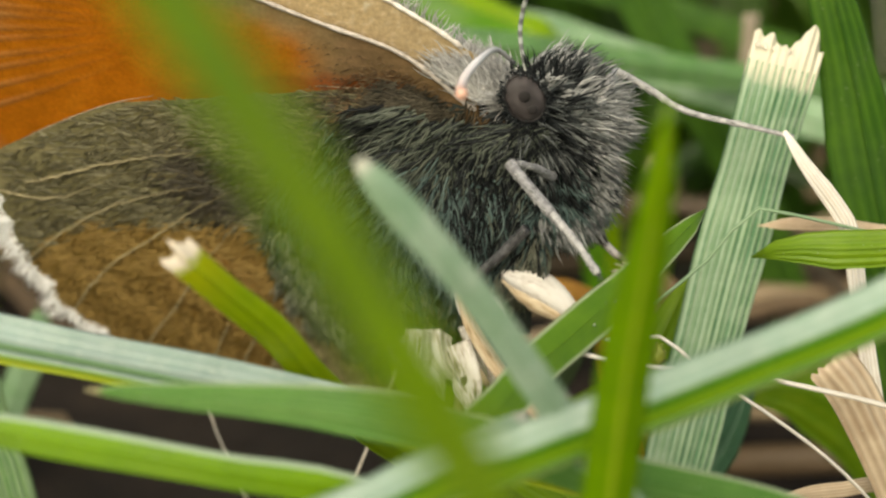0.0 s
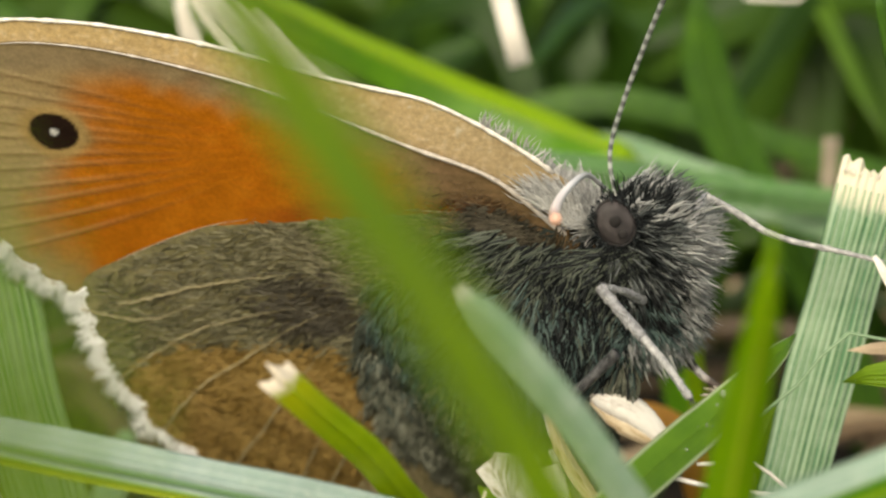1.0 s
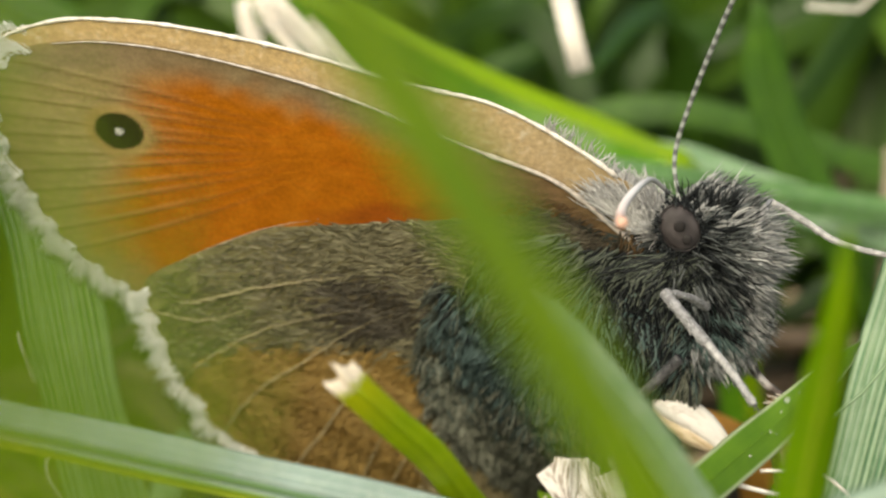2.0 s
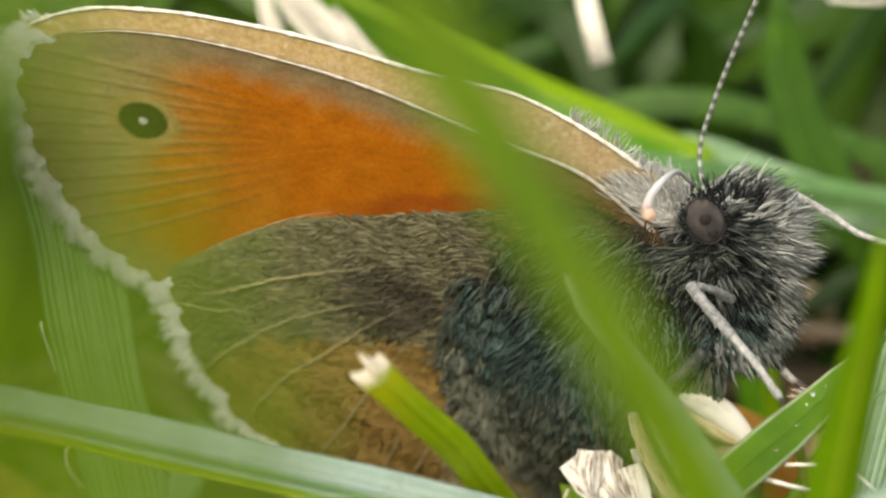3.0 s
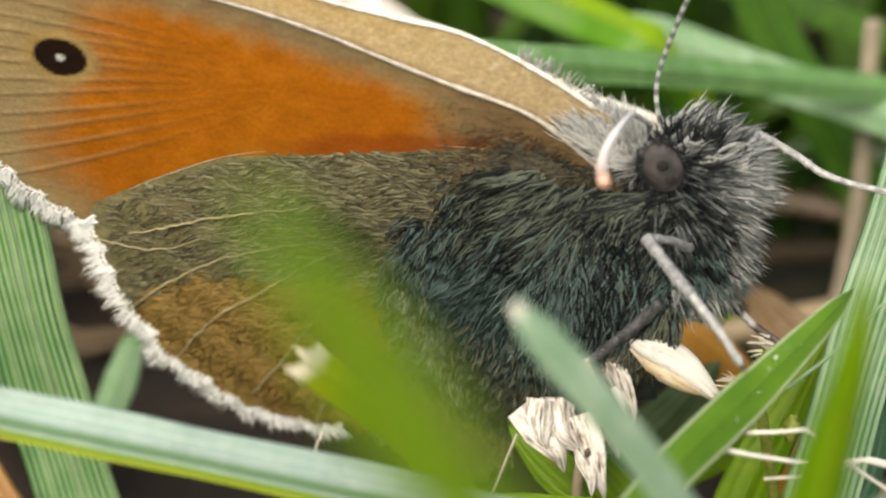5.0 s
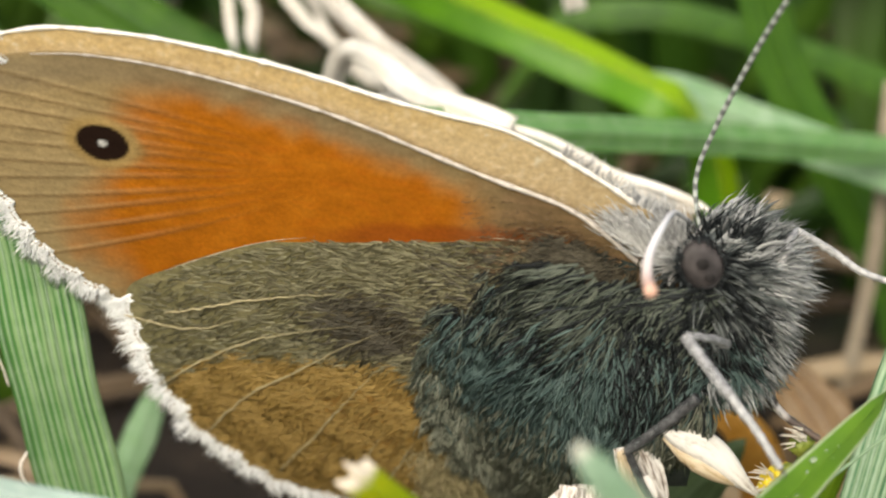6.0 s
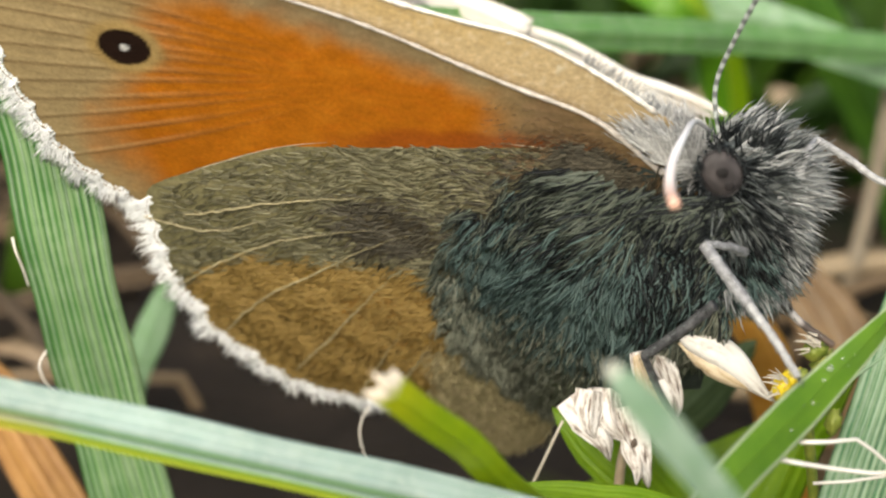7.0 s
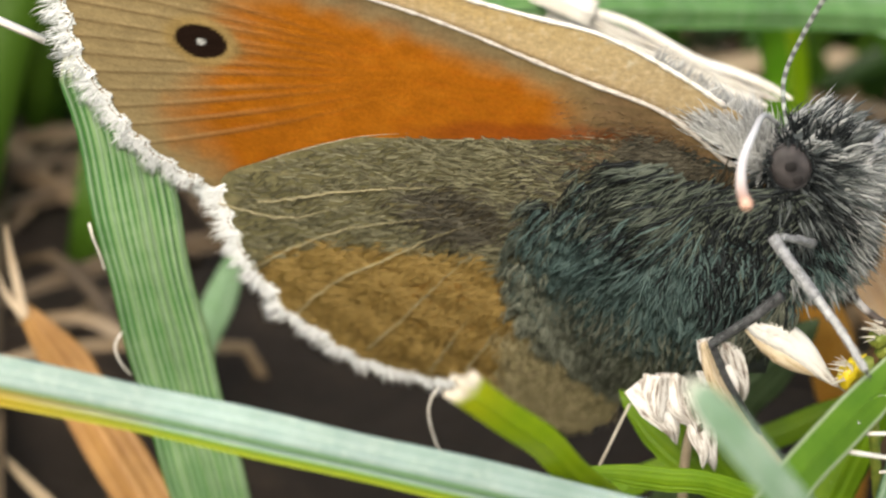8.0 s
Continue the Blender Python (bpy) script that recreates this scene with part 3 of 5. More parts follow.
def hair_material(name, dark, mid, light, rough=0.55, through=0.2):
    n = Nodes(name)
    geo = n.t.nodes.new("ShaderNodeNewGeometry")
    lock = n.noise(2600, 2, n.coords())
    tone = n.math("ADD", n.math("MULTIPLY", geo.outputs["Random Per Island"], 0.55), n.math("MULTIPLY", lock, 0.45))
    col = n.ramp(tone, [(0.06, dark), (0.5, mid), (0.94, light)])
    return n.done(col, rough, 0.25, through)


WING = wing_material("wing_scales", 0.24)
WING_FAR = wing_material("wing_scales_fine", 0.3, 0.1)
WING_HIND = wing_material("wing_scales_coarse", 0.45, relief=0.4)
FUR_TEAL = hair_material("fur_grey_teal", (0.088, 0.140, 0.136), (0.165, 0.248, 0.240), (0.28, 0.375, 0.355), through=0.5)
FUR_MIST = hair_material("fur_grey_green", (0.07, 0.086, 0.068), (0.145, 0.168, 0.138), (0.25, 0.275, 0.22), through=0.4)
# olive-grey lower fur, its colour raised to offset self-shadowing
FUR_UNDER = hair_material("fur_pale_olive_grey", (0.13, 0.14, 0.105), (0.27, 0.285, 0.225), (0.44, 0.45, 0.37), through=0.3)
FUR_DARK = hair_material("fur_dark_grey", (0.028, 0.034, 0.035), (0.125, 0.140, 0.140), (0.30, 0.32, 0.32))
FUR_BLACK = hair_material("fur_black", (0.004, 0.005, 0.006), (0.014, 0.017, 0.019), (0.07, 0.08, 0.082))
FUR_WHITE = hair_material("fur_white_grey", (0.22, 0.218, 0.215), (0.46, 0.46, 0.455), (0.80, 0.80, 0.795), through=0.2)
FUR_PALE = hair_material("fur_pale_grey", (0.14, 0.147, 0.148), (0.34, 0.352, 0.355), (0.64, 0.65, 0.65))
FUR_DUSK = hair_material("fur_brown_grey", (0.022, 0.019, 0.013), (0.068, 0.058, 0.040), (0.16, 0.142, 0.10))
FUR_BASE = hair_material("fur_warm_brown", (0.07, 0.042, 0.02), (0.15, 0.095, 0.048), (0.26, 0.18, 0.10))
FUR_OLIVE = hair_material("fur_grey_olive", (0.22, 0.19, 0.105), (0.45, 0.385, 0.215), (0.66, 0.58, 0.37))
FUR_OCHRE = hair_material("scales_ochre", (0.21, 0.130, 0.036), (0.275, 0.180, 0.055), (0.36, 0.248, 0.085))
FUR_BROWN = hair_material("scales_brown", (0.055, 0.048, 0.026), (0.142, 0.130, 0.075), (0.32, 0.30, 0.19))
FUR_PATCH = hair_material("scales_dark_brown", (0.024, 0.021, 0.015), (0.062, 0.054, 0.038), (0.14, 0.128, 0.095))
FRINGE = hair_material("fringe_white", (0.70, 0.72, 0.72), (0.87, 0.88, 0.89), (0.96, 0.97, 0.98), through=0.12)


def plain_material(name, a, b, scale=3000, rough=0.5, spec=0.4):
    n = Nodes(name)
    co = n.coords()
    f = n.noise(scale, 5, co)
    n.bump(f, 0.5, 0.00003)
    return n.done(n.ramp(f, [(0.35, a), (0.65, b)]), rough, spec)


CUTICLE = plain_material("dark_cuticle", (0.02, 0.024, 0.025), (0.065, 0.075, 0.075))
LEG_GREY = plain_material("leg_grey", (0.13, 0.13, 0.14), (0.32, 0.32, 0.335), 5000, 0.5)
LEG_PALE = plain_material("leg_pale", (0.22, 0.22, 0.225), (0.46, 0.455, 0.46), 5000, 0.5)
WING_VEIN = plain_material("wing_vein_pale", (0.25, 0.21, 0.115), (0.37, 0.32, 0.19), 4000, 0.7)
MARGIN = plain_material("wing_margin_brown", (0.16, 0.11, 0.06), (0.30, 0.21, 0.11), 4000, 0.7)
EYE_RIM = plain_material("eye_rim_dark", (0.010, 0.008, 0.009), (0.03, 0.026, 0.027), 4000, 0.5)
LEG_DARK = plain_material("leg_dark", (0.02, 0.02, 0.022), (0.09, 0.09, 0.095), 5000, 0.5)
EDGE_WHITE = plain_material("wing_edge_white", (0.52, 0.47, 0.42), (0.80, 0.77, 0.72), 5000, 0.6)
EDGE_TAN = plain_material("wing_edge_tan", (0.22, 0.18, 0.12), (0.38, 0.32, 0.23), 5000, 0.7)
EDGE_PALE = plain_material("wing_edge_pale", (0.32, 0.28, 0.245), (0.52, 0.475, 0.435), 5000, 0.7)


def eye_material():
    n = Nodes("compound_eye")
    co = n.coords()
    cells = n.t.nodes.new("ShaderNodeTexVoronoi")
    cells.inputs["Scale"].default_value = 26000
    n.link(co, cells.inputs["Vector"])
    col = n.ramp(n.noise(1500, 2, co), [(0.38, (0.042, 0.037, 0.038)), (0.65, (0.092, 0.080, 0.081))])
    n.bump(cells.outputs["Distance"], 0.6, 0.00001)
    return n.done(col, 0.55, 0.2)


EYE = eye_material()
EYE_SPOT = plain_material("eye_spot_dark", (0.005, 0.004, 0.004), (0.012, 0.009, 0.010), 5000, 0.6)


def antenna_material():
    n = Nodes("antenna_banded")
    sv = n.attr("sv")
    wave = n.math("SINE", n.math("MULTIPLY", sv, 6.2832 * 30))
    col = n.ramp(n.math("ADD", n.math("MULTIPLY", wave, 0.5), 0.5), [(0.2, (0.12, 0.13, 0.125)), (0.8, (0.37, 0.40, 0.38))])
    return n.done(col, 0.5, 0.4)


ANTENNA = antenna_material()
LEG_BANDED = Nodes("leg_banded")
LEG_BANDED = LEG_BANDED.done(LEG_BANDED.ramp(LEG_BANDED.attr("sv"), [(0.0, (0.40, 0.39, 0.40)), (0.16, (0.36, 0.34, 0.34)), (0.22, (0.03, 0.025, 0.025)), (0.30, (0.05, 0.04, 0.04)), (0.36, (0.42, 0.40, 0.40)),
                                                                     (0.50, (0.38, 0.35, 0.34)), (0.58, (0.06, 0.045, 0.04)), (0.95, (0.10, 0.07, 0.055))]), 0.5)
CLUB = Nodes("antenna_pale")
CLUB = CLUB.done(CLUB.ramp(CLUB.attr("sv"), [(0.0, (0.22, 0.22, 0.23)), (0.2, (0.50, 0.49, 0.50)), (0.45, (0.80, 0.77, 0.78)), (0.78, (0.82, 0.70, 0.66)), (0.98, (0.60, 0.36, 0.28))]), 0.45)


def hairs(name, seeds, sides=3, seg=4, flat=1.0):
    """Tapered curved hairs: each seed is root, tip direction, length, width and droop."""
    verts, faces = [], []
    rnd = random.Random(len(seeds))
    for root, way, length, width, droop in seeds:
        way = way.normalized()
        curl, turn = rnd.uniform(0.02, 0.13) * length, rnd.uniform(0, 6.28)
        ref = Vector((0.3, 0.8, 0.5))
        a = way.cross(ref).normalized()
        b = way.cross(a)
        k0 = len(verts)
        for i in range(seg):
            f = i / seg
            bend = curl * math.sin(f * 4.2 + turn) - curl * math.sin(turn)
            c = root + way * (length * f) + droop * (length * f * f) + a * bend
            r = width / 2 * (1 - 0.75 * f)
            for s in range(sides):
                w = 2 * math.pi * s / sides
                verts.append(c + a * (math.cos(w) * r) + b * (math.sin(w) * r * flat))
        verts.append(root + way * length + droop * length + a * (curl * math.sin(4.2 + turn) - curl * math.sin(turn)))
        tip = len(verts) - 1
        for i in range(seg - 1):
            for s in range(sides):
                p, q = k0 + i * sides + s, k0 + i * sides + (s + 1) % sides
                faces.append((p, q, q + sides, p + sides))
        for s in range(sides):
            p, q = k0 + (seg - 1) * sides + s, k0 + (seg - 1) * sides + (s + 1) % sides
            faces.append((p, q, tip))
    return mesh_of(name, verts, faces)


def ellipsoid(name, centre, radii, lumps=0.0, seg=32, turn=None):
    bm = bmesh.new()
    bmesh.ops.create_uvsphere(bm, u_segments=seg, v_segments=seg // 2, radius=1.0)
    q = turn or Matrix.Identity(3)
    for v in bm.verts:
        k = 1 + lumps * noise.noise(v.co * 2.2)
        v.co = mm(q @ Vector((v.co.x * radii[0], v.co.y * radii[1], v.co.z * radii[2])) * k + Vector(centre))
    for f in bm.faces:
        f.smooth = True
    me = bpy.data.meshes.new(name)
    bm.to_mesh(me)
    bm.free()
    return me


HEAD = Vector((7.94, 1, 0.85))
THORAX = Vector((5.93, 1.6, -0.77))


def butterfly():
    r = random.Random(11)
    root = thing("butterfly", None, None, "small orange and brown butterfly resting with closed wings on grass", "butterfly")
    fore_n = part("near_forewing", wing_mesh("near_forewing", FORE, fore_pigment, 0.0, ridge=((4.5, 7.6), FORE_VEINS, 0.06, 0.008)), WING, root,
                  "orange underside of forewing with one black eyespot")
    hind_n = part("near_hindwing", wing_mesh("near_hindwing", HIND, hind_pigment, -0.30, ridge=((8.3, 3.2), HIND_VEINS, 0.06, 0.015)), WING_HIND, root,
                  "grey-brown and ochre underside of hindwing with pale veins")
    far_f = part("far_forewing", wing_mesh("far_forewing", FAR, far_pigment, 0.45), WING_FAR, root, "ochre-beige far forewing with white rim")
    part("far_hindwing", wing_mesh("far_hindwing", [(u, v + 0.1) for u, v in HIND], hind_pigment, 0.75, step=0.2), WING_HIND, root)

    # pale leading edges: a thin raised line with short scales along it
    def rim(parent, ctrl, a, b, off, rad, name, mat, thin=0.0, fuzz=0):
        line = even([on_wing(u, v, camber_of(ctrl, u, v, off)) for u, v in ctrl[a:b]], 90)
        radii = [rad * (1 - thin * i / 90) * (0.6 + 0.9 * abs(noise.noise(Vector((i * 0.45, rad, 0))))) for i in range(90)]
        verts, faces = tube_data(line, radii, 6)
        edge = part(name, mesh_of(name, verts, faces), mat, parent, "pale leading edge")
        seeds = []
        for _ in range(fuzz):
            f = r.uniform(0, 88)
            k = int(f)
            at = line[k].lerp(line[k + 1], f - k)
            way = (line[k + 1] - line[k]).normalized() * r.uniform(0.3, 1.2) + AX_V * r.uniform(-0.6, 0.6) - AX_N * r.uniform(0, 0.5)
            seeds.append((at, way, radii[k] * r.uniform(1.1, 2.1), r.uniform(0.03, 0.06), Vector((0, 0, 0))))
        if seeds:
            part("edge_fuzz", hairs("edge_fuzz", seeds, seg=2), FRINGE, parent, "short white scales along the edge")
    rim(fore_n, FORE, 0, 14, -0.03, 0.105, "leading_edge", EDGE_PALE, 0.85)
    rim(far_f, FAR, 2, 20, 0.46, 0.08, "leading_edge", EDGE_WHITE, 0.2, 420)
    # upright hairs on the far wing's edge beside the head
    seeds = []
    for _ in range(80):
        u = r.uniform(9.0, 11.2)
        v = float(np.interp(u, [8.78, 9.47, 10.16, 10.87, 11.3], [8.64, 8.22, 7.76, 7.2, 6.9]))
        seeds.append((on_wing(u, v, camber_of(FAR, u, v, 0.5)), AX_V + AX_U * r.uniform(-0.1, 0.7) + AX_N * r.uniform(0, 0.6), r.uniform(0.25, 0.6), r.uniform(0.035, 0.055), Vector((0, 0, 0))))
    part("edge_fuzz", hairs("edge_fuzz", seeds), FUR_WHITE, far_f, "upright hair on the edge near the head")
    rim(hind_n, HIND, 2, 10, -0.31, 0.022, "leading_edge", EDGE_TAN, 0.3)

    # white fringe on the outer margins
    def fringe(parent, ctrl, a, b, off, length, pitch, lobe, sweep, lift, name):
        """Scalloped lobes of white hair tufts along the margin, over a close row of short scales; the margin's brown line under it."""
        ends = [Vector((u, v, 0)) for u, v in ctrl[a:b]]
        run = sum((q - p).length for p, q in zip(ends, ends[1:]))
        count = int(run / pitch)
        pts = even(ends, count + 1)
        seeds, line = [], []
        start, size = 0.0, lobe
        for k in range(count):
            tan = (pts[k + 1] - pts[k]).normalized()
            out = Vector((tan.y, -tan.x, 0))
            if out.dot(pts[k] - Vector((4, 3, 0))) < 0:
                out = -out
            if k * pitch - start > size:
                start, size = k * pitch, lobe * r.uniform(0.75, 1.25)
            ph = (k * pitch - start) / size
            bulge = math.sin(math.pi * ph) ** 0.7
            p = pts[k] + out * (0.17 * bulge - 0.07)
            line.append(on_wing(p.x, p.y, camber_of(ctrl, p.x, p.y, off) - 0.02))
            long = length * (0.66 + 0.36 * bulge + 0.10 * (1 if k % 2 else -1) + r.uniform(-0.14, 0.18))
            lean = sweep + 0.5 * (ph - 0.5) + r.uniform(-0.25, 0.25)
            tip = p + out * long + tan * (lean * long)
            rise = r.uniform(-0.06, 0.10)
            base = camber_of(ctrl, p.x, p.y, off)
            for h in range(13):
                e = (h + 0.5) / 13 - 0.5
                at = p + tan * (e * pitch * 1.8) - out * r.uniform(0.02, 0.12)
                to = tip + tan * (e * pitch * 0.6 + r.gauss(0, 0.03)) - out * abs(e) * 0.5 * long * r.uniform(0.5, 1.3)
                d = to - at
                seeds.append((on_wing(at.x, at.y, base - r.uniform(0, 0.05)), AX_U * d.x + AX_V * d.y - AX_N * (lift + rise + r.uniform(0, 0.08)), d.length,
                              r.uniform(0.026, 0.052), Vector((0, 0, 0))))
            for h in range(4):
                at = p + tan * r.uniform(-0.5, 0.5) * pitch - out * r.uniform(0.02, 0.12)
                d = out + tan * r.uniform(-0.3, 0.5)
                seeds.append((on_wing(at.x, at.y, base - 0.05), AX_U * d.x + AX_V * d.y - AX_N * 0.15, length * r.uniform(0.3, 0.5), r.uniform(0.04, 0.06), Vector((0, 0, 0))))
        part(name, hairs(name, seeds, sides=4, seg=3, flat=0.4), FRINGE, parent, "white tufted hair fringe")
        vs, fs = tube_data(line, [0.05] * len(line), 6)
        part("margin_line", mesh_of("margin_line", vs, fs), MARGIN, parent, "thin brown line along the margin")
    fringe(fore_n, FORE, 14, 26, 0.0, 0.76, 0.14, 0.8, 0.5, 0.05, "fringe")
    fringe(hind_n, HIND, 11, 23, -0.28, 0.68, 0.14, 0.95, 0.35, 0.1, "fringe")
    fringe(far_f, FAR, 17, 22, 0.5, 0.36, 0.14, 0.8, 0.2, 0.0, "fringe")

    # pale raised veins of the hindwing
    for run in (((-0.9, -1.15), (0.4, 0.25), (1.56, 1.22), (2.78, 1.87), (4.4, 2.5)), ((0.3, -2.85), (1.52, -0.92), (2.78, 0.35), (4.2, 1.74), (5.4, 2.6)),
                ((2.3, -4.1), (3.33, -2.14), (4.44, 0.03), (5.4, 1.6)), ((5.1, -4.3), (5.6, -2.92), (6.1, -1.5)), ((-0.6, 1.75), (0.05, 2.03), (1.39, 2.66), (2.59, 3.11), (4.2, 3.6)),
                ((-1.7, 1.4), (-0.2, 1.3), (0.9, 1.7), (1.6, 2.2)), ((4.0, -5.2), (4.6, -3.2), (5.2, -1.4))):
        pts = []
        for q in even([Vector((u, v, 0)) for u, v in run], 26):
            wob = 0.05 * noise.noise(Vector((q.x * 3, q.y * 3, 1)))
            pts.append(on_wing(q.x + wob, q.y - wob, camber_of(HIND, q.x, q.y, -0.375) + 0.04 * noise.noise(Vector((q.x * 4, q.y * 4, 7)))))
        vs, fs = tube_data(pts, [0.025 * min(1.0, (26 - i) / 14) * (0.75 + 0.5 * abs(noise.noise(Vector((i * 0.37, run[0][0], 0))))) for i in range(26)], 6, 0.6)
        part("wing_vein", mesh_of("wing_vein", vs, fs), WING_VEIN, hind_n)

    # body
    turn = Euler((0, radians(28), 0)).to_matrix()
    thorax = part("thorax", ellipsoid("thorax", THORAX + Vector((0.2, 0.9, 0.0)), (1.8, 0.9, 1.5), 0.1, turn=turn), CUTICLE, root)
    head = part("head", ellipsoid("head", HEAD, (1.25, 1.2, 1.25), 0.1), CUTICLE, root)
    part("abdomen", tube("abdomen", [THORAX + Vector((-0.8, 0.3, -0.8)), on_wing(8.6, -1.5, 0.2), on_wing(7.0, -4.5, 0.3)], 1.0, 24, 14, 0.35), CUTICLE, root)
    eye_at = Vector((7.12, -0.98, 1.88))
    et = Euler((0, radians(-32), radians(12))).to_matrix()
    eye = part("eye", ellipsoid("eye", eye_at + Vector((0, 0.25, 0)), (0.45, 0.24, 0.61), turn=et), EYE, root, "dark lilac-brown compound eye")
    ring = [eye_at + Vector((0, 0.22, 0)) + et @ Vector((0.47 * math.cos(a * math.pi / 20), 0, 0.63 * math.sin(a * math.pi / 20))) for a in range(41)]
    rv, rf = tube_data(ring, [0.03] * 41, 8)
    part("eye_rim", mesh_of("eye_rim", rv, rf), EYE_RIM, eye, "dark rim of the eye")
    for dx, dz, s in ((-0.03, 0.10, 0.15), (0.17, -0.24, 0.12)):
        part("eye_spot", ellipsoid("eye_spot", eye_at + Vector((dx, -0.01 + 0.3 * dz * dz + 0.2 * dx * dx, dz)), (s, 0.014, s), seg=12), EYE_SPOT, eye)

    # head hair: dark spikes round the eye, pale on the face and the crown
    toward = Vector((0, -1, 0.3))
    dark, pale, black = [], [], []
    locks = 0
    while locks < 760:
        d = Vector((r.gauss(0, 1), r.gauss(0, 1), r.gauss(0, 1))).normalized()
        if d.y > 0.6:
            continue
        p = HEAD + Vector((d.x * 1.15, d.y * 1.05, d.z * 1.15))
        flat = p - eye_at
        if math.hypot(flat.x / 0.52, flat.z / 0.60) < 1.0 and d.y < 0.2:
            continue
        locks += 1
        face = d.x > 0.34 and d.z < 0.75
        away = Vector((flat.x, 0, flat.z)).normalized()
        way = d * 0.7 + away * 0.55 + Vector((0.28, -0.1, 0.15)) + Vector((r.uniform(-.25, .25), r.uniform(-.25, .25), r.uniform(-.25, .25)))
        long = r.uniform(0.65, 1.35) * (1.05 if face else 1.0)
        tip = p + way.normalized() * long
        near_eye = math.hypot(flat.x / 0.54, flat.z / 0.66) < 1.9 or (d.x < 0.3 and d.z < 0.45)
        store = pale if (face and r.random() < 0.45 + 0.7 * d.x) or (d.z > 0.6 and r.random() < 0.34) else black if near_eye and r.random() < 0.5 else dark
        for _ in range(r.randint(4, 7)):
            at = p + Vector((r.gauss(0, 0.09), r.gauss(0, 0.06), r.gauss(0, 0.09)))
            to = tip + Vector((r.gauss(0, 0.06), r.gauss(0, 0.06), r.gauss(0, 0.06))) - at
            store.append((at, to, to.length * r.uniform(0.7, 1.1), r.uniform(0.06, 0.12), Vector((r.uniform(-.05, .1), 0, r.uniform(-.15, .08)))))
    # short black lashes that lean over the rim of the eye
    for _ in range(130):
        a = r.uniform(0, 6.283)
        rim_at = eye_at + Vector((0, 0.22, 0)) + et @ Vector((0.55 * math.cos(a), r.uniform(-0.05, 0.15), 0.71 * math.sin(a)))
        way = et @ Vector((math.cos(a + r.uniform(-1.3, 1.3)), 0, math.sin(a + r.uniform(-1.3, 1.3)))) * r.choice((-0.35, 1.0)) + Vector((0, -0.7, 0))
        black.append((rim_at, way, r.uniform(0.12, 0.28), r.uniform(0.05, 0.09), Vector((0, 0, -0.1))))
    # stiff dark bristles on the crown
    for _ in range(16):
        ang = r.uniform(-0.75, 0.95)
        d = Vector((math.sin(ang), r.uniform(-0.7, 0.1), math.cos(ang)))
        p = HEAD + d.normalized() * 1.1
        tip = p + (d + Vector((0.2 * ang, -0.1, 0.25))).normalized() * r.uniform(0.9, 1.5)
        for _ in range(6):
            at = p + Vector((r.gauss(0, 0.07), r.gauss(0, 0.07), r.gauss(0, 0.07)))
            to = tip + Vector((r.gauss(0, 0.025), r.gauss(0, 0.025), r.gauss(0, 0.025))) - at
            black.append((at, to, to.length, r.uniform(0.05, 0.08), Vector((0, 0, 0))))
    part("hair", hairs("hair", dark), FUR_DARK, head, "dark grey bristly hair")
    part("eye_hair", hairs("eye_hair", black), FUR_BLACK, head, "black hair round the eye")
    part("face_hair", hairs("face_hair", pale), FUR_PALE, head, "pale grey hair on the face")

    # chest below the eye: dark in front, pale along the outer edge
    chest_at = Vector((8.19, 1.1, -0.6))
    part("chest", ellipsoid("chest", chest_at, (1.15, 1.1, 1.45), 0.08), CUTICLE, root)
    dark, pale, black = [], [], []
    locks = 0
    while locks < 620:
        d = Vector((r.gauss(0, 1), r.gauss(0, 1), r.gauss(0, 1))).normalized()
        if d.y > 0.55 or d.z > 0.75:
            continue
        locks += 1
        p = chest_at + Vector((d.x * 1.08, d.y * 1.02, d.z * 1.38))
        way = d * 0.45 + Vector((0.42, -0.15, -0.75)) + Vector((r.uniform(-.25, .25), r.uniform(-.2, .2), r.uniform(-.25, .25)))
        long = r.uniform(0.5, 1.0)
        tip = p + way.normalized() * long
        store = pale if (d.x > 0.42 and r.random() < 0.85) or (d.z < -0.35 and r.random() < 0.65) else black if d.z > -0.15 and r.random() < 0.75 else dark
        for _ in range(r.randint(4, 7)):
            at = p + Vector((r.gauss(0, 0.09), r.gauss(0, 0.06), r.gauss(0, 0.09)))
            to = tip + Vector((r.gauss(0, 0.06), r.gauss(0, 0.06), r.gauss(0, 0.06))) - at
            store.append((at, to, to.length * r.uniform(0.7, 1.1), r.uniform(0.045, 0.09), Vector((r.uniform(-.05, .1), 0, r.uniform(-.1, .05)))))
    part("chest_hair", hairs("chest_hair", dark), FUR_TEAL, root, "grey-teal hair on the chest")
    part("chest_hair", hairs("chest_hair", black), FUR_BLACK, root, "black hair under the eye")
    part("chest_hair", hairs("chest_hair", pale), FUR_PALE, root, "pale grey hair at the front of the chest")

    # thorax and the furry base of the hindwing
    teal, mist, shadow, brown, shade, dusky, pale, spot = [], [], [], [], [], [], [], []
    locks = 0
    while locks < 2500:
        u, v = r.uniform(5.4, 13.3), r.uniform(-4.6, 6.1)
        inner = u - float(np.interp(v, FUR_V, FUR_U))
        low = float(np.interp(u, LOW_U, LOW_V))
        if r.random() > min(1.0, max(0.0, (inner + 0.25) / (1.6 + 0.45 * max(0, v)))) ** 1.3 or v < low + r.uniform(-0.1, 0.35) or v > 5.9 - 0.13 * max(0, 9.5 - u):
            continue
        locks += 1
        du, dv = u - 11.5 - 1.0 * max(0.0, u - 11.0), v - 6.1
        ln = max(math.hypot(du, dv), 0.3)
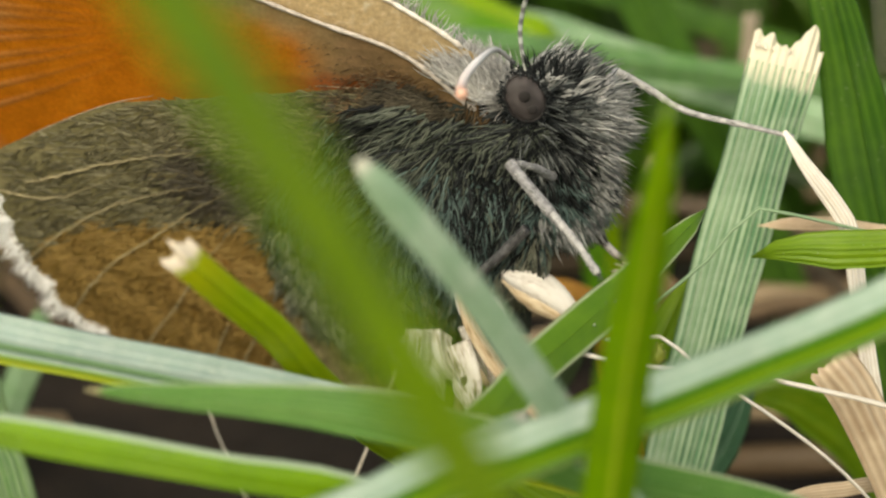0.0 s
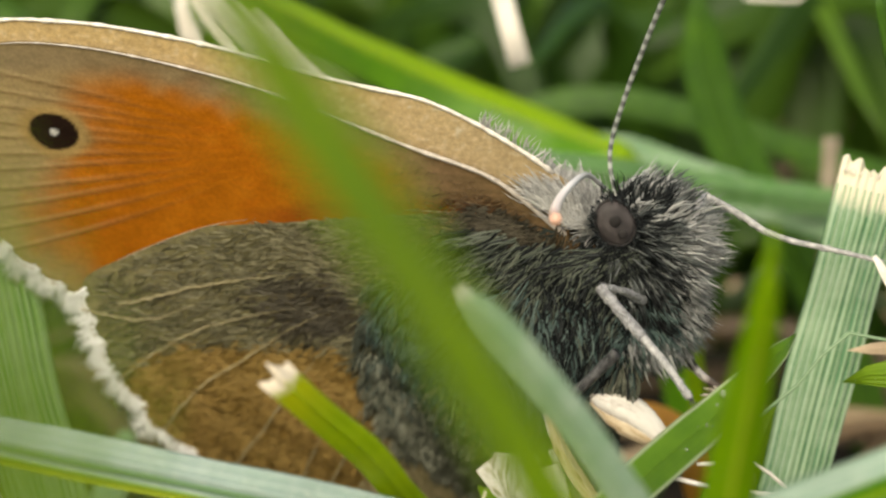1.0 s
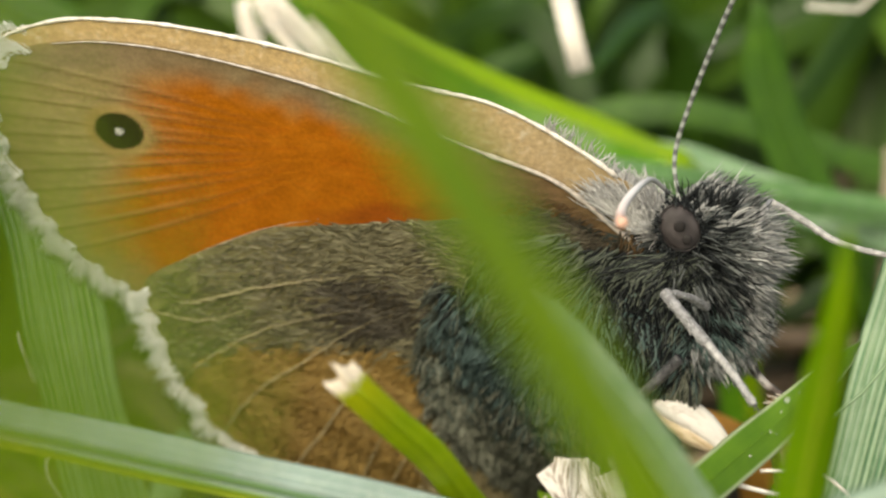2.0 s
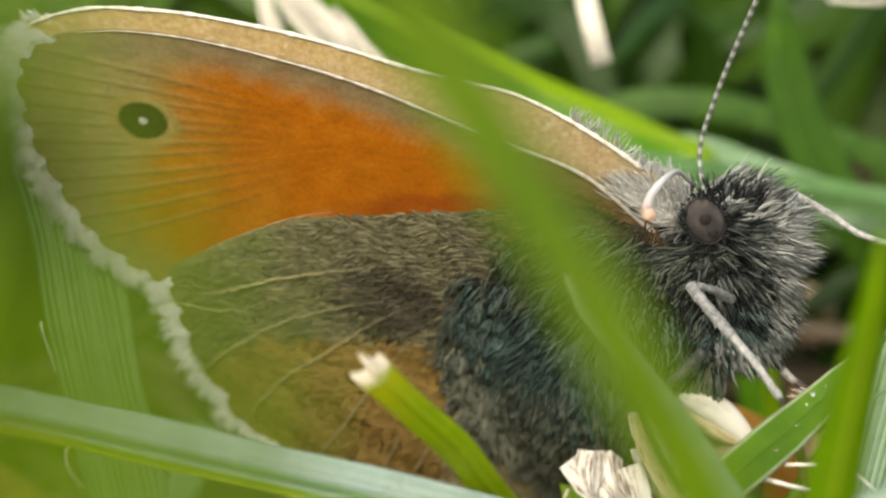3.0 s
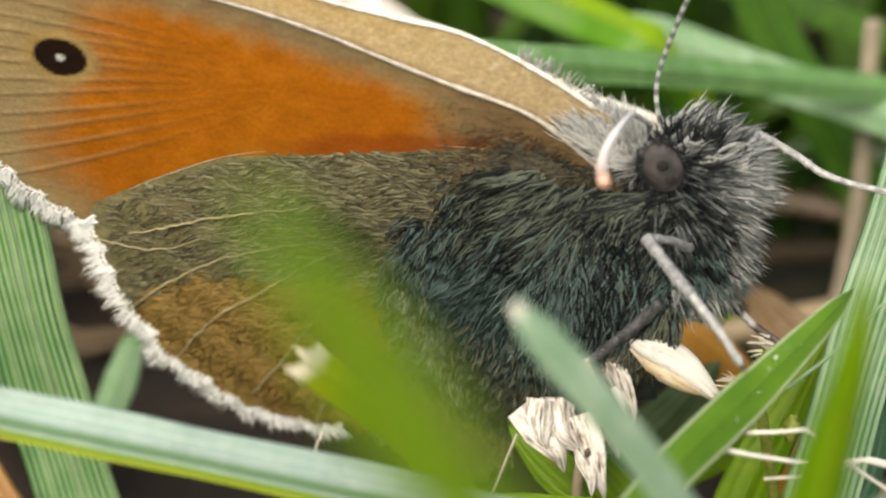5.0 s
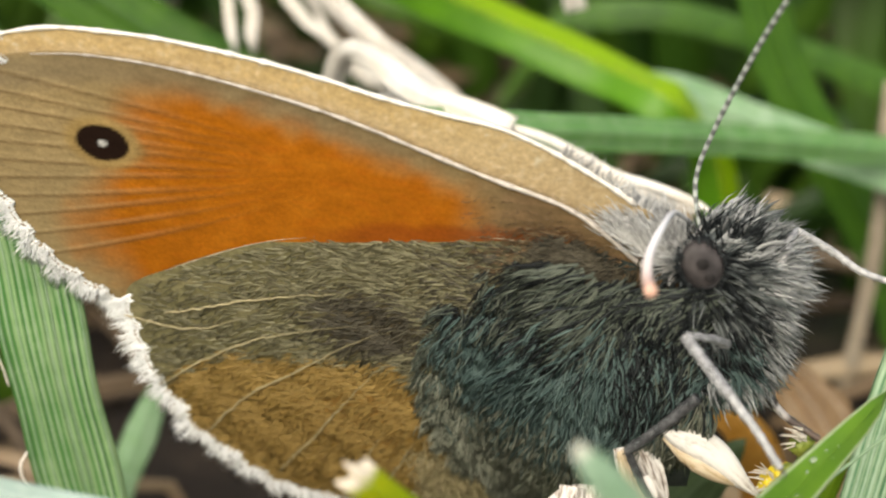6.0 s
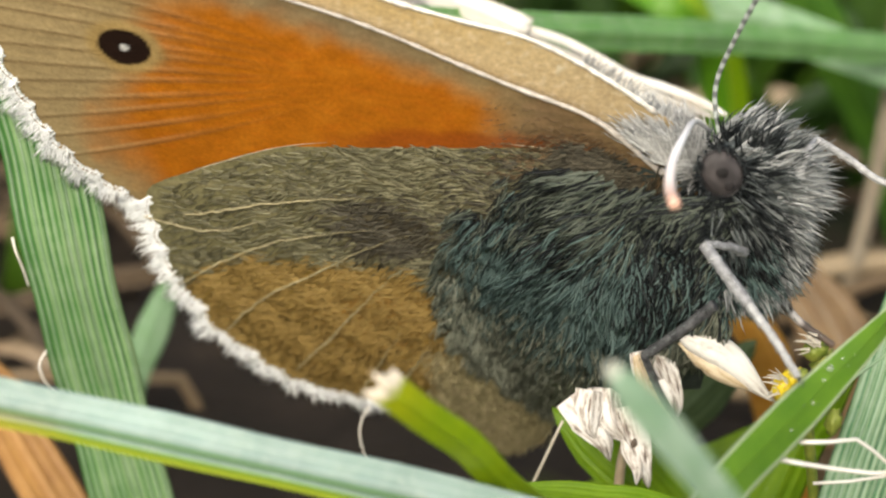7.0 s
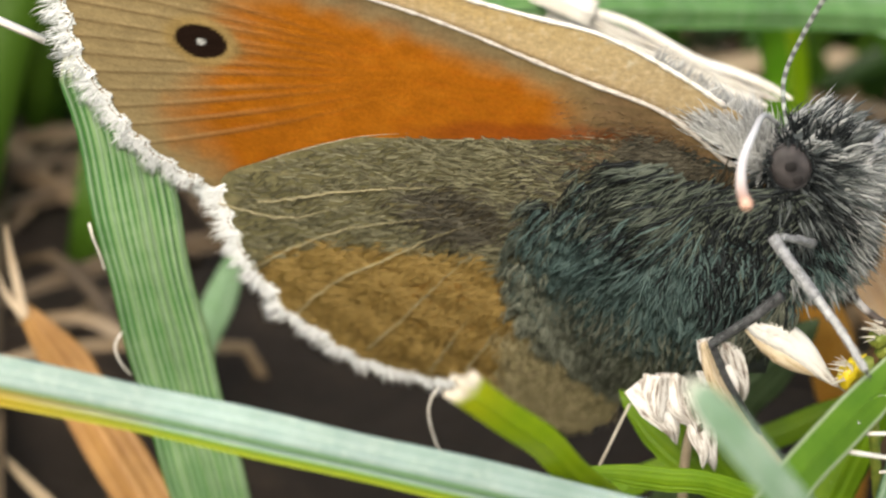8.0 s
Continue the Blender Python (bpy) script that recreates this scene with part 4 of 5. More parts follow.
        du, dv = du / ln, dv / ln - 0.16 * ln
        sw = 0.24 * math.sin(u * 1.9 + 1.3 * math.sin(v * 1.1)) + r.uniform(-0.2, 0.2)
        du, dv = du * math.cos(sw) - dv * math.sin(sw), du * math.sin(sw) + dv * math.cos(sw)
        bulge = -0.42 - 0.95 * max(0.0, 1 - ((u - 11.6) / 3.6) ** 2 - ((v - 1.8) / 5.0) ** 2)
        way = (AX_U * du + AX_V * dv).normalized() - AX_N * r.uniform(0.05, 0.26)
        long = r.uniform(0.8, 1.6) * (0.4 + 0.6 * min(1, max(0, (inner + 0.3) / 3.4))) * (0.55 + 0.45 * min(1, (v - low + 0.3) / 2))
        tip = on_wing(u, v, bulge) + way.normalized() * long
        # dim: share of near-black hairs that paint the shade behind the head
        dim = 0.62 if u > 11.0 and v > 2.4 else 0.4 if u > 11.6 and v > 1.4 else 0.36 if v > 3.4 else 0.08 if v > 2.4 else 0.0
        light = v - low < 1.9 and u > 8.6
        misty = r.random() < 1.2 - 0.75 * inner or r.random() < 0.6 * (v - 3.4)
        for _ in range(r.randint(6, 9)):
            root_at = on_wing(u + r.gauss(0, 0.10), v + r.gauss(0, 0.10), bulge + r.uniform(-0.02, 0.15))
            to = tip + Vector((r.gauss(0, 0.022), r.gauss(0, 0.022), r.gauss(0, 0.022))) - root_at
            # lower down, more pale hairs make up for light lost to self-shadowing
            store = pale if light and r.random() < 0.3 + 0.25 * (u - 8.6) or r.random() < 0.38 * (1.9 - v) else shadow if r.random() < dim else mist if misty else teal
            store.append((root_at, to, to.length * r.uniform(0.75, 1.05), r.uniform(0.06, 0.11) * min(1.0, 0.35 + 0.6 * long), AX_V * -0.12 + AX_N * r.uniform(0.0, 0.12)))
    # fine hair and raised scales over the rest of the hindwing
    for _ in range(21000):
        u, v = r.uniform(-1.0, 11.4), r.uniform(-6.8, 5.8)
        low = float(np.interp(u, LOW_U, LOW_V))
        inner = u - float(np.interp(v, FUR_V, FUR_U))
        if v > float(np.interp(u, [-1.3, 0.35, 1.75, 3.1, 4.6, 6.0, 7.4, 9.3, 11.4], [2.4, 3.6, 4.4, 4.93, 5.28, 5.55, 5.75, 5.85, 5.6])) or v < float(np.interp(u, MARGIN_U, MARGIN_V)) + 0.12 or u > 9.4 and v < 0:
            continue
        lift = camber_of(HIND, u, v, -0.315)
        if v < low + r.uniform(-0.3, 0.3) and u > 6.2 + r.uniform(-0.4, 0.4):
            for _ in range(3):
                way = AX_V * -1.0 + AX_U * r.uniform(-0.35, 0.2) - AX_N * r.uniform(0.0, 0.2)
                dusky.append((on_wing(u + r.uniform(-.15, .15), v + r.uniform(-.1, .2), lift), way, r.uniform(0.25, 0.55), r.uniform(0.03, 0.055), AX_U * -0.05))
            continue
        if inner > r.uniform(0.4, 1.4) + 0.35 * max(0, v):
            continue
        ang = math.atan2(v - 5.5, u - 14) + 0.35 * math.sin(u * 2.3 + v * 3.1) + r.uniform(-0.4, 0.4)
        low_part = v < float(np.interp(u, OCHRE_U, OCHRE_V)) + r.uniform(-.25, .25)
        way = AX_U * math.cos(ang) + AX_V * math.sin(ang) - AX_N * r.uniform(0.0, 0.07 if low_part else 0.16)
        dark = math.hypot((u - 4.7) * 0.72, v - 2.5) < r.uniform(0.7, 1.5) or u > 6.0 and r.random() < 0.2 * (u - 5.0)
        if not low_part and r.random() > 0.35 + 0.14 * max(0, u):
            continue
        tuft = (on_wing(u, v, lift), way, r.uniform(0.22, 0.5), r.uniform(0.05, 0.10), AX_V * -0.1)
        (shade if low_part else spot if dark else brown).append(tuft)
    part("wing_base_fur", hairs("wing_base_fur", shadow), FUR_BLACK, hind_n, "near-black hair coloured as the shade behind the head")
    part("wing_base_fur", hairs("wing_base_fur", teal), FUR_TEAL, hind_n, "long grey-teal fur")
    part("wing_base_fur", hairs("wing_base_fur", mist), FUR_MIST, hind_n, "grey-green fur at the border")
    part("wing_base_fur", hairs("wing_base_fur", pale), FUR_UNDER, hind_n, "pale olive-grey fur of the lower side, lightened against its own shade")
    part("scale_fur", hairs("scale_fur", brown, seg=2), FUR_BROWN, hind_n, "raised olive-brown scales")
    part("scale_fur", hairs("scale_fur", spot, seg=2), FUR_PATCH, hind_n, "raised dark brown scales")
    # ragged hair past the lower tip of the wing
    for _ in range(420):
        u = r.uniform(5.7, 9.1)
        v = float(np.interp(u, MARGIN_U, MARGIN_V)) + r.uniform(0.0, 0.35)
        way = AX_V * -1.0 + AX_U * (0.12 * math.sin(u * 9) + r.uniform(-0.25, 0.2)) - AX_N * r.uniform(0, 0.1)
        dusky.append((on_wing(u, v, camber_of(HIND, u, v, -0.315)), way, r.uniform(0.35, 0.55) * (1 + 0.4 * math.sin(u * 13)), r.uniform(0.035, 0.06), AX_U * -0.05))
    part("lower_fur", hairs("lower_fur", dusky, seg=3), FUR_OLIVE, hind_n, "grey-olive hair at the lower wing edge")
    dusk = []
    fleck = []
    for _ in range(11000):
        u, v = r.uniform(6.9, 11.8), r.uniform(4.9, 8.0)
        top = float(np.interp(u, [7.5, 9, 10.3, 11.4], [7.4, 7.1, 6.3, 5.4])) - v
        thick = min(1.0, max(0.0, (u - 6.9 + 0.5 * (6.0 - v)) / 3.4)) ** 1.8 * min(1.0, max(0.0, top / 0.9))
        if top < 0 or r.random() > thick + 0.04:
            continue
        ang = math.radians(196) + 0.3 * math.sin(u * 3.1 + v * 2.3) + r.uniform(-0.4, 0.4)
        size = min(1.0, 0.35 + thick)
        lie = min(camber_of(FORE, u, v, -0.02), camber_of(HIND, u, v, -0.315) if v < 5.95 else 9)
        (dusk if thick > 0.3 else fleck).append((on_wing(u, v, lie - r.uniform(0, 0.06)), AX_U * math.cos(ang) + AX_V * math.sin(ang) - AX_N * r.uniform(0, 0.15) * size,
                                                 r.uniform(0.2, 0.5) * size, r.uniform(0.045, 0.085) * size, AX_V * -0.1))
    for _ in range(150):
        u, v = r.gauss(11.25, 0.22), r.gauss(5.55, 0.3)
        (dusk if r.random() < 0.6 else fleck).append((on_wing(u, v, -0.2 - r.uniform(0, 0.15)), AX_U * r.uniform(-0.7, 0.1) - AX_V - AX_N * r.uniform(0, 0.2), r.uniform(0.4, 0.8), r.uniform(0.05, 0.08), AX_V * -0.1))
    part("base_fur", hairs("base_fur", fleck, seg=3), FUR_BASE, fore_n, "fine brown hair where the orange begins")
    part("base_fur", hairs("base_fur", dusk, seg=3), FUR_DUSK, fore_n, "brown and grey hair at the wing base")
    part("ochre_fur", hairs("ochre_fur", shade, seg=2), FUR_OCHRE, hind_n, "fine ochre hair on the lower wing")
    # skin under the fur bulges with the thorax
    vs, fs, n = [], [], 26
    for j in range(n):
        for i in range(n):
            u, v = 9.4 + 3.8 * i / (n - 1), -1.2 + 4.6 * j / (n - 1)
            b = -0.36 - 0.95 * max(0.0, 1 - ((u - 11.6) / 3.6) ** 2 - ((v - 1.8) / 5.0) ** 2)
            vs.append(on_wing(u, v, b))
    vs += [p + AX_N * 0.08 for p in vs]
    for j in range(n - 1):
        for i in range(n - 1):
            a = j * n + i
            fs.append((a, a + 1, a + n + 1, a + n))
            fs.append((n * n + a, n * n + a + n, n * n + a + n + 1, n * n + a + 1))
    part("side_plate", mesh_of("side_plate", vs, fs), CUTICLE, thorax)
    crown = []
    while len(crown) < 1700:
        d = Vector((r.gauss(0, 1), r.gauss(0, 1), r.gauss(0, 1))).normalized()
        if d.z < (-0.4 if d.x > -0.2 else 0.05) or d.y > 0.5 or d.x < -0.75:
            continue
        p = Vector((6.04, 1.1, 1.59)) + Vector((d.x * 1.05, d.y * 0.9, d.z * 0.6 - 0.35 * d.x + 0.15))
        way = d * 0.6 + Vector((-0.75, -0.15, 0.45)) + Vector((r.uniform(-.35, .35), r.uniform(-.3, .3), r.uniform(-.35, .35)))
        if p.x < 6.5:
            # the near wing lies in front of these
            p += AX_N * max(0.0, 0.2 - (p - UNDER).dot(AX_N))
            way += AX_N * max(0.0, 0.05 - way.dot(AX_N))
        crown.append((p, way, r.uniform(0.5, 1.15), r.uniform(0.035, 0.065), Vector((0, 0, -0.05))))
    part("collar_hair", hairs("collar_hair", crown), FUR_WHITE, thorax, "pale grey hair behind the head")
    under = []
    for _ in range(900):
        f = r.random()
        p = THORAX.lerp(HEAD, f) + Vector((r.uniform(-0.9, 0.9), r.uniform(-0.9, 0.2), r.uniform(-1.2, -0.4)))
        under.append((p, Vector((r.uniform(-.2, .6), r.uniform(-.4, .1), -1)), r.uniform(0.35, 0.75), r.uniform(0.03, 0.05), Vector((0.1, 0, 0))))
    part("belly_hair", hairs("belly_hair", under), FUR_TEAL, thorax, "grey hair under the body")

    # antennae
    part("antenna", tube("antenna", [HEAD + Vector((-0.5, 0.4, 0.9)), Vector((7.25, 1.66, 3.07)), Vector((7.49, 1.1, 4.5)), Vector((8.03, -0.2, 6.67)), Vector((8.49, -1.5, 8.39)),
                                     Vector((9.02, -3, 10.27))], 0.06, 80, 8, 1.25), ANTENNA, root, "thin antenna with pale and dark bands")
    part("antenna", tube("antenna", [Vector((6.95, 0.2, 2.55)), Vector((6.46, -0.4, 3.02)), Vector((5.95, -1.9, 3.15)), Vector((5.5, -3.4, 3.12)), Vector((5.25, -4.9, 3.16)), Vector((5.17, -6.1, 3.3))], 0.055, 40, 10, 2.5), CLUB, root,
         "pale antenna with a pinkish orange tip")
    # legs
    def leg(pts, rad, mat, label, end=0.6, coat=FUR_PALE, count=90):
        """A leg segment with its lying scales."""
        pts = [Vector(p) for p in pts]
        limb = part("leg", tube("leg", pts, rad, 40, 8, end), mat, root, label)
        line, seeds = even(pts, 40), []
        for _ in range(count):
            k = r.randrange(39)
            along = (line[k + 1] - line[k]).normalized()
            side = along.cross(Vector((r.gauss(0, 1), r.gauss(0, 1), r.gauss(0, 1)))).normalized()
            seeds.append((line[k] + side * rad * (0.9 - (0.9 - 0.9 * end) * k / 39), along + side * r.uniform(0.05, 0.4), r.uniform(0.08, 0.2), r.uniform(0.025, 0.045), Vector((0, 0, 0))))
        part("leg_fur", hairs("leg_fur", seeds, seg=2), coat, limb)
        return limb

    def spurs(limb, at, way, mat):
        seeds = [(Vector(at), Vector(way) + Vector((r.uniform(-.5, .5), r.uniform(-.5, .1), r.uniform(-.5, .5))), r.uniform(0.18, 0.32), 0.05, Vector((0, 0, 0))) for _ in range(5)]
        part("spur", hairs("spur", seeds), mat, limb)
    leg([(7.85, -0.7, -0.14), (7.32, -1.4, 0.3), (6.72, -1.85, 0.56)], 0.12, LEG_GREY, "grey upper leg")
    shin = leg([(6.65, -1.85, 0.54), (7.1, -2.5, 0.08), (7.55, -3.15, -0.36)], 0.145, LEG_GREY, "grey front shin", 0.95)
    spurs(shin, (7.6, -3.2, -0.4), (0.5, -0.5, -0.6), LEG_PALE)
    foot = leg([(7.55, -3.15, -0.36), (8, -4, -0.79), (8.41, -4.9, -1.28)], 0.11, LEG_PALE, "pale lilac-grey front foot on a blade", 0.75)
    spurs(foot, (8.41, -4.9, -1.28), (0.3, -0.6, -0.6), LEG_DARK)
    thigh = leg([(7.19, -1, -1.38), (6.42, -0.7, -2.29), (5.7, -0.35, -3.08)], 0.15, LEG_DARK, "dark upper leg", 0.8, FUR_DARK)
    spurs(thigh, (5.7, -0.35, -3.08), (-0.3, -0.4, -0.5), LEG_DARK)
    leg([(5.7, -0.35, -3.08), (6.25, 0, -4.34), (7.05, 0.4, -5.75), (7.88, 0.8, -7.2)], 0.10, LEG_DARK, "dark lower leg", 0.6, FUR_DARK)
    leg([(9.07, 0.9, -1.87), (9.64, 0.9, -2.64), (10.56, 0.6, -3.22)], 0.12, LEG_BANDED, "dark far leg with pale bands", 0.7, FUR_DARK, 50)
    leg([(9.01, 0, 1.28), (9.29, 0.2, 1.99), (9.58, 0.8, 2.18)], 0.13, LEG_PALE, "pale upper far leg")
    far_foot = leg([(9.58, 0.8, 2.18), (10.43, 0.8, 1.7), (11.38, 0.6, 1.14), (12.99, 0.3, 0.78), (14.02, 0, 0.57)], 0.10, LEG_PALE, "pale grey far leg reaching to a blade")
    spurs(far_foot, (11.38, 0.6, 1.14), (0.8, -0.2, -0.5), LEG_DARK)


butterfly()

# ---------------------------------------------------------------- grass round it
blade([(-0.27, -33.7, 12.45), (0.65, -33.75, 11.0), (1.86, -33.9, 9.05), (3.2, -34.0, 6.6), (5.2, -34.2, 2.5)], 0.65, G_BRIGHT,
      "broad fresh green grass blade close to the lens", taper=1.3, blunt=0.2, fold=0.1, ribs=5, nw=15)
for k in range(9):
    x, z = -2.15 + 0.25 * k, float(np.interp(k, [0, 3, 5, 8], [13.0, 12.95, 12.1, 10.75]))
    blade([(x - (0.14 + 0.012 * k) * d, -39.0 - 0.25 * (k % 2), z - d) for d in (0.0, 0.8, 1.6, 2.7)], 0.30 if k < 3 else 0.24, G_BRIGHT,
          "thin green grass blade almost touching the lens", taper=1.3, fold=0.1)
blade([(2.65, -15.9, 4.56), (3.49, -15.8, 3.54), (4.78, -15.6, 1.85), (5.93, -15.3, 0.04), (6.82, -15.0, -1.33), (7.61, -14.8, -2.47)], 0.64, G_GLAUC,
      "blue-green waxy grass blade with a blunt pale tip", taper=0.9, blunt=0.25, fold=0.14, ribs=4)
blade([(-0.86, -9.9, 1.06), (0.06, -9.0, -0.16), (0.99, -8.0, -1.38), (1.75, -7.0, -2.75), (2.9, -5.4, -4.6)], 0.74, G_CUT,
      "cut yellow-green grass blade with a torn white tip", cut=True, fold=0.12, ribs=3, facing=(-0.2, -1, 0.55), teeth=((-0.15, 0.25, 0.6), (0.8, 0.3, 0.18)))
blade([(-17, -7.2, 0.9), (-9.0, -7.5, -0.62), (-3.0, -7.7, -1.95), (2.0, -7.83, -3.15), (6.0, -7.9, -4.4)], 1.05, G_LONG,
      "long pale waxy grass blade with a yellow-green edge", taper=2, fold=0.16, ribs=2, nl=70)
blade([(-2.57, -12.5, -0.83), (-0.95, -12.5, -0.99), (2.31, -12.5, -1.38), (5.39, -12.5, -2.18), (7.1, -12.3, -2.86)], 0.99, G_STRIPE2,
      "striped green grass blade lying across", taper=5.5, fold=0.1, ribs=5, veins=6, vein_mat=VEIN_GREEN)
blade([(-7.66, -12.5, -0.86), (-5.27, -12.5, -1.39), (-2.62, -12.5, -2), (0.08, -12.5, -2.62), (3.17, -12.3, -3.47)], 0.71, G_NARROW,
      "narrow bright green grass blade with a pale edge", taper=4, fold=0.14, ribs=3)
blade([(15.92, -14, 2.84), (12.37, -14.5, 1.17), (9.49, -15, 0.21), (7.91, -15.2, -0.33), (5.3, -15.6, -1.13), (3.24, -16, -1.66)], 1.05, G_LONG2,
      "long waxy grass blade with a green lower edge", taper=3, fold=0.14, ribs=2, nl=60, veins=1, vein_mat=VEIN_GREEN)
blade([(7.27, -19.7, 6.56), (7.24, -19.5, 5.31), (7.15, -19.1, 3.9), (6.93, -18.6, 1.72), (6.76, -18.2, -0.79)], 0.92, G_UPRIGHT,
      "upright bright green grass blade with a keel", taper=4.5, fold=0.2, ribs=3, veins=1, vein_mat=VEIN_YELLOW)
blade([(14.36, 2.5, 2.31), (13.54, 2.2, -0.87), (12.76, 1.8, -3.86), (12.23, 1.4, -5.94), (11.63, 1, -8.37)], 1.86, G_PALE,
      "broad pale striped grass blade cut square at the top", cut=True, fold=0.06, ribs=8, nw=33, veins=11, frayed=0.5, teeth=((-0.6, 0.5, 0.42), (0.55, 0.35, 0.14), (0.9, 0.2, 0.2)))
blade([(11.42, -2.1, -0.63), (10.85, -2.7, -0.97), (10.19, -3.4, -1.26), (8.95, -4.4, -2.02), (7.64, -5.8, -2.52), (6.17, -7.5, -3.19)], 1.01, G_PLAIN,
      "green grass blade with water droplets on which the butterfly stands", taper=4.0, blunt=0.02, fold=0.05, ribs=1, rise=0.002, power=0.5)
blade([(14.23, 3, 7.14), (14.99, 3, 5.25), (15.89, 3, 2.56), (16.67, 3, -0.37), (17.6, 3, -4.06)], 1.97, G_BACK,
      "dark green upright grass blade", taper=8, fold=0.12, ribs=5)
blade([(12.4, -3, -1.59), (13.12, -3.6, -1.2), (14.2, -4, -1.12), (15.39, -4, -1.12), (17.87, -4, -1.18)], 0.9, G_LIME,
      "yellow-green grass blade lying flat", taper=2, fold=0.1, ribs=3)
striped = blade([(-9.82, 4.2, 3.01), (-9.34, 4.6, 0.39), (-8.9, 5.4, -3.74), (-8.2, 6.4, -8.53), (-7.15, 7.5, -14.66)], 2.3, G_STRIPE,
      "broad striped green grass blade behind the wing", taper=1.0, blunt=0.5, fold=0.04, ribs=9, nw=35, veins=10, vein_mat=VEIN)
for curl in (((-10.25, 4.6, -2.29), (-10.16, 4.5, -2.66), (-10.04, 4.7, -3.22), (-9.96, 5.0, -3.87)), ((-9.68, 5.6, -6.08), (-9.87, 5.5, -6.46), (-9.78, 5.6, -7.01), (-9.53, 5.9, -7.61))):
    part("loose_fibre", tube("loose_fibre", [Vector(q) for q in curl], 0.035, 16, 6), STRAW_WHITE, striped, "curled white fibre at the blade's edge")
blade([(5.96, -12.8, -1.48), (5.01, -13.0, -2.02), (4.01, -13.2, -2.49), (2.69, -13.5, -3.08)], 0.75, G_GLAUC,
      "pale waxy grass blade low between the green ones", taper=1.2, blunt=0.3, fold=0.12, ribs=2)
blade([(-24, 24, 15), (-14, 25, 9.6), (-9, 26.5, 6.7), (-4.26, 28, 4.05), (-0.6, 30.5, 1.9), (3.85, 32.5, -0.5), (8.2, 31.5, -2.2), (10.78, 29.0, -2.95), (13, 31, -6), (14, 32, -12)], 2.0, G_ARCH,
      "arching bright green grass blade, the lit side of its fold coloured yellow-green", taper=5, fold=0.18, ribs=1, nl=70, nw=17, facing=(0.2, -1, 0.7), veins=1, vein_mat=VEIN_YELLOW)
blade([(10.2, 30.5, -2.5), (11.5, 30.6, -3.1), (15, 30.1, -4.3), (20, 28.94, -5.84), (28, 27.5, -8.0), (42, 26, -12.5)], 1.52, G_BACKPALE,
      "pale waxy grass blade bending down", taper=1.6, blunt=0.5, fold=0.12, ribs=2, veins=3)
blade([(-2, 9.5, 2.0), (1, 12.2, 1.2), (4, 15.03, 0.23), (9, 19.7, -1.35), (14, 24.39, -3.02), (22, 31, -5.6), (34, 41, -9.5), (48, 53, -14.5)], 1.15, G_SLENDER,
      "slender pale green grass blade behind the head", taper=3, fold=0.16, ribs=2, veins=3)
# behind and under the butterfly
blade([(12.34, 4, -4.36), (11.51, 3.6, -5.88), (10.66, 3.2, -7.43), (9.85, 2.8, -9.34)], 1.41, G_LIME,
      "lime green grass blade low behind the striped one", taper=3, fold=0.1, ribs=3)
blade([(5.4, 2.6, -6.11), (6.05, 2.4, -7.03), (7.03, 2.2, -8.3), (8.35, 2, -9.76)], 1.09, G_LIME,
      "bright green grass blade below the dry husks", taper=2, fold=0.1, ribs=3)
blade([(3.96, 3.5, -6.57), (4.79, 3, -7.24), (6.01, 2.4, -8.2), (7.58, 2, -9.36)], 1.14, G_LIME,
      "short bright green grass blade under the body", taper=1.5, fold=0.12, ribs=3)
blade([(10.46, 9, -7.22), (9.76, 9, -8.1), (9.06, 9, -8.99), (8.19, 9, -10.08), (7.4, 9.5, -12.5)], 1.7, G_DULL,
      "dull green grass blade in the shade behind the husks", taper=2.5, fold=0.1, ribs=3)
blade([(11.78, 6, -7.9), (10.55, 6, -8.56), (9.16, 6, -9.33), (7.74, 6, -10.01)], 0.81, G_LIME,
      "thin green grass blade under the head", taper=2, fold=0.1, ribs=3)
blade([(2.28, 0, -7.02), (3.44, 0, -7.06), (4.91, 0, -7.25), (6.68, 0, -7.57)], 0.63, G_LIME,
      "small green grass blade near the soil", taper=2, fold=0.1, ribs=3)
blade([(-7.62, 20, -10.61), (-8.36, 20, -12.62), (-9.11, 20, -14.44), (-9.8, 20, -16.77)], 1.18, G_BACKPALE,
      "pale green grass blade in the shade below the wing", taper=2, blunt=0.4, fold=0.1, ribs=3)
blade([(-10.39, 22, -16.25), (-12.18, 22, -19.17), (-14.19, 22, -21.17), (-16.25, 22, -23.22)], 2.24, G_BACK,
      "dark green grass blade near the soil", taper=4, fold=0.1, ribs=3)
blade([(14.55, 6, -7.23), (13.75, 5, -8.75), (12.63, 4, -10.04), (11.53, 3, -11.48)], 1.89, G_DARK,
      "blue-green grass blade in the shade", taper=3, fold=0.1, ribs=3)
blade([(14.99, 10, -10.24), (17.15, 10, -10.3), (19.21, 10, -11.7), (20.99, 10, -13.71)], 2.57, G_LIME,
      "broad yellow-green grass blade low behind the stems", taper=3, fold=0.1, ribs=3)
blade([(-18.44, 30, 4.77), (-15.96, 30, 3.68), (-13.06, 30, 2.16), (-10.16, 30, 0.19), (-6.36, 30, -2.26)], 2.63, G_BACK,
      "broad green grass blade behind the wing tip", taper=3, fold=0.1, ribs=3)
blade([(7.28, 46, -4.27), (10.11, 46, -3.81), (13.47, 46, -3.84), (17.41, 46, -4.88), (22.74, 46, -6.73)], 1.32, G_BACK,
      "green grass blade among the lawn", taper=3, fold=0.1, ribs=3)
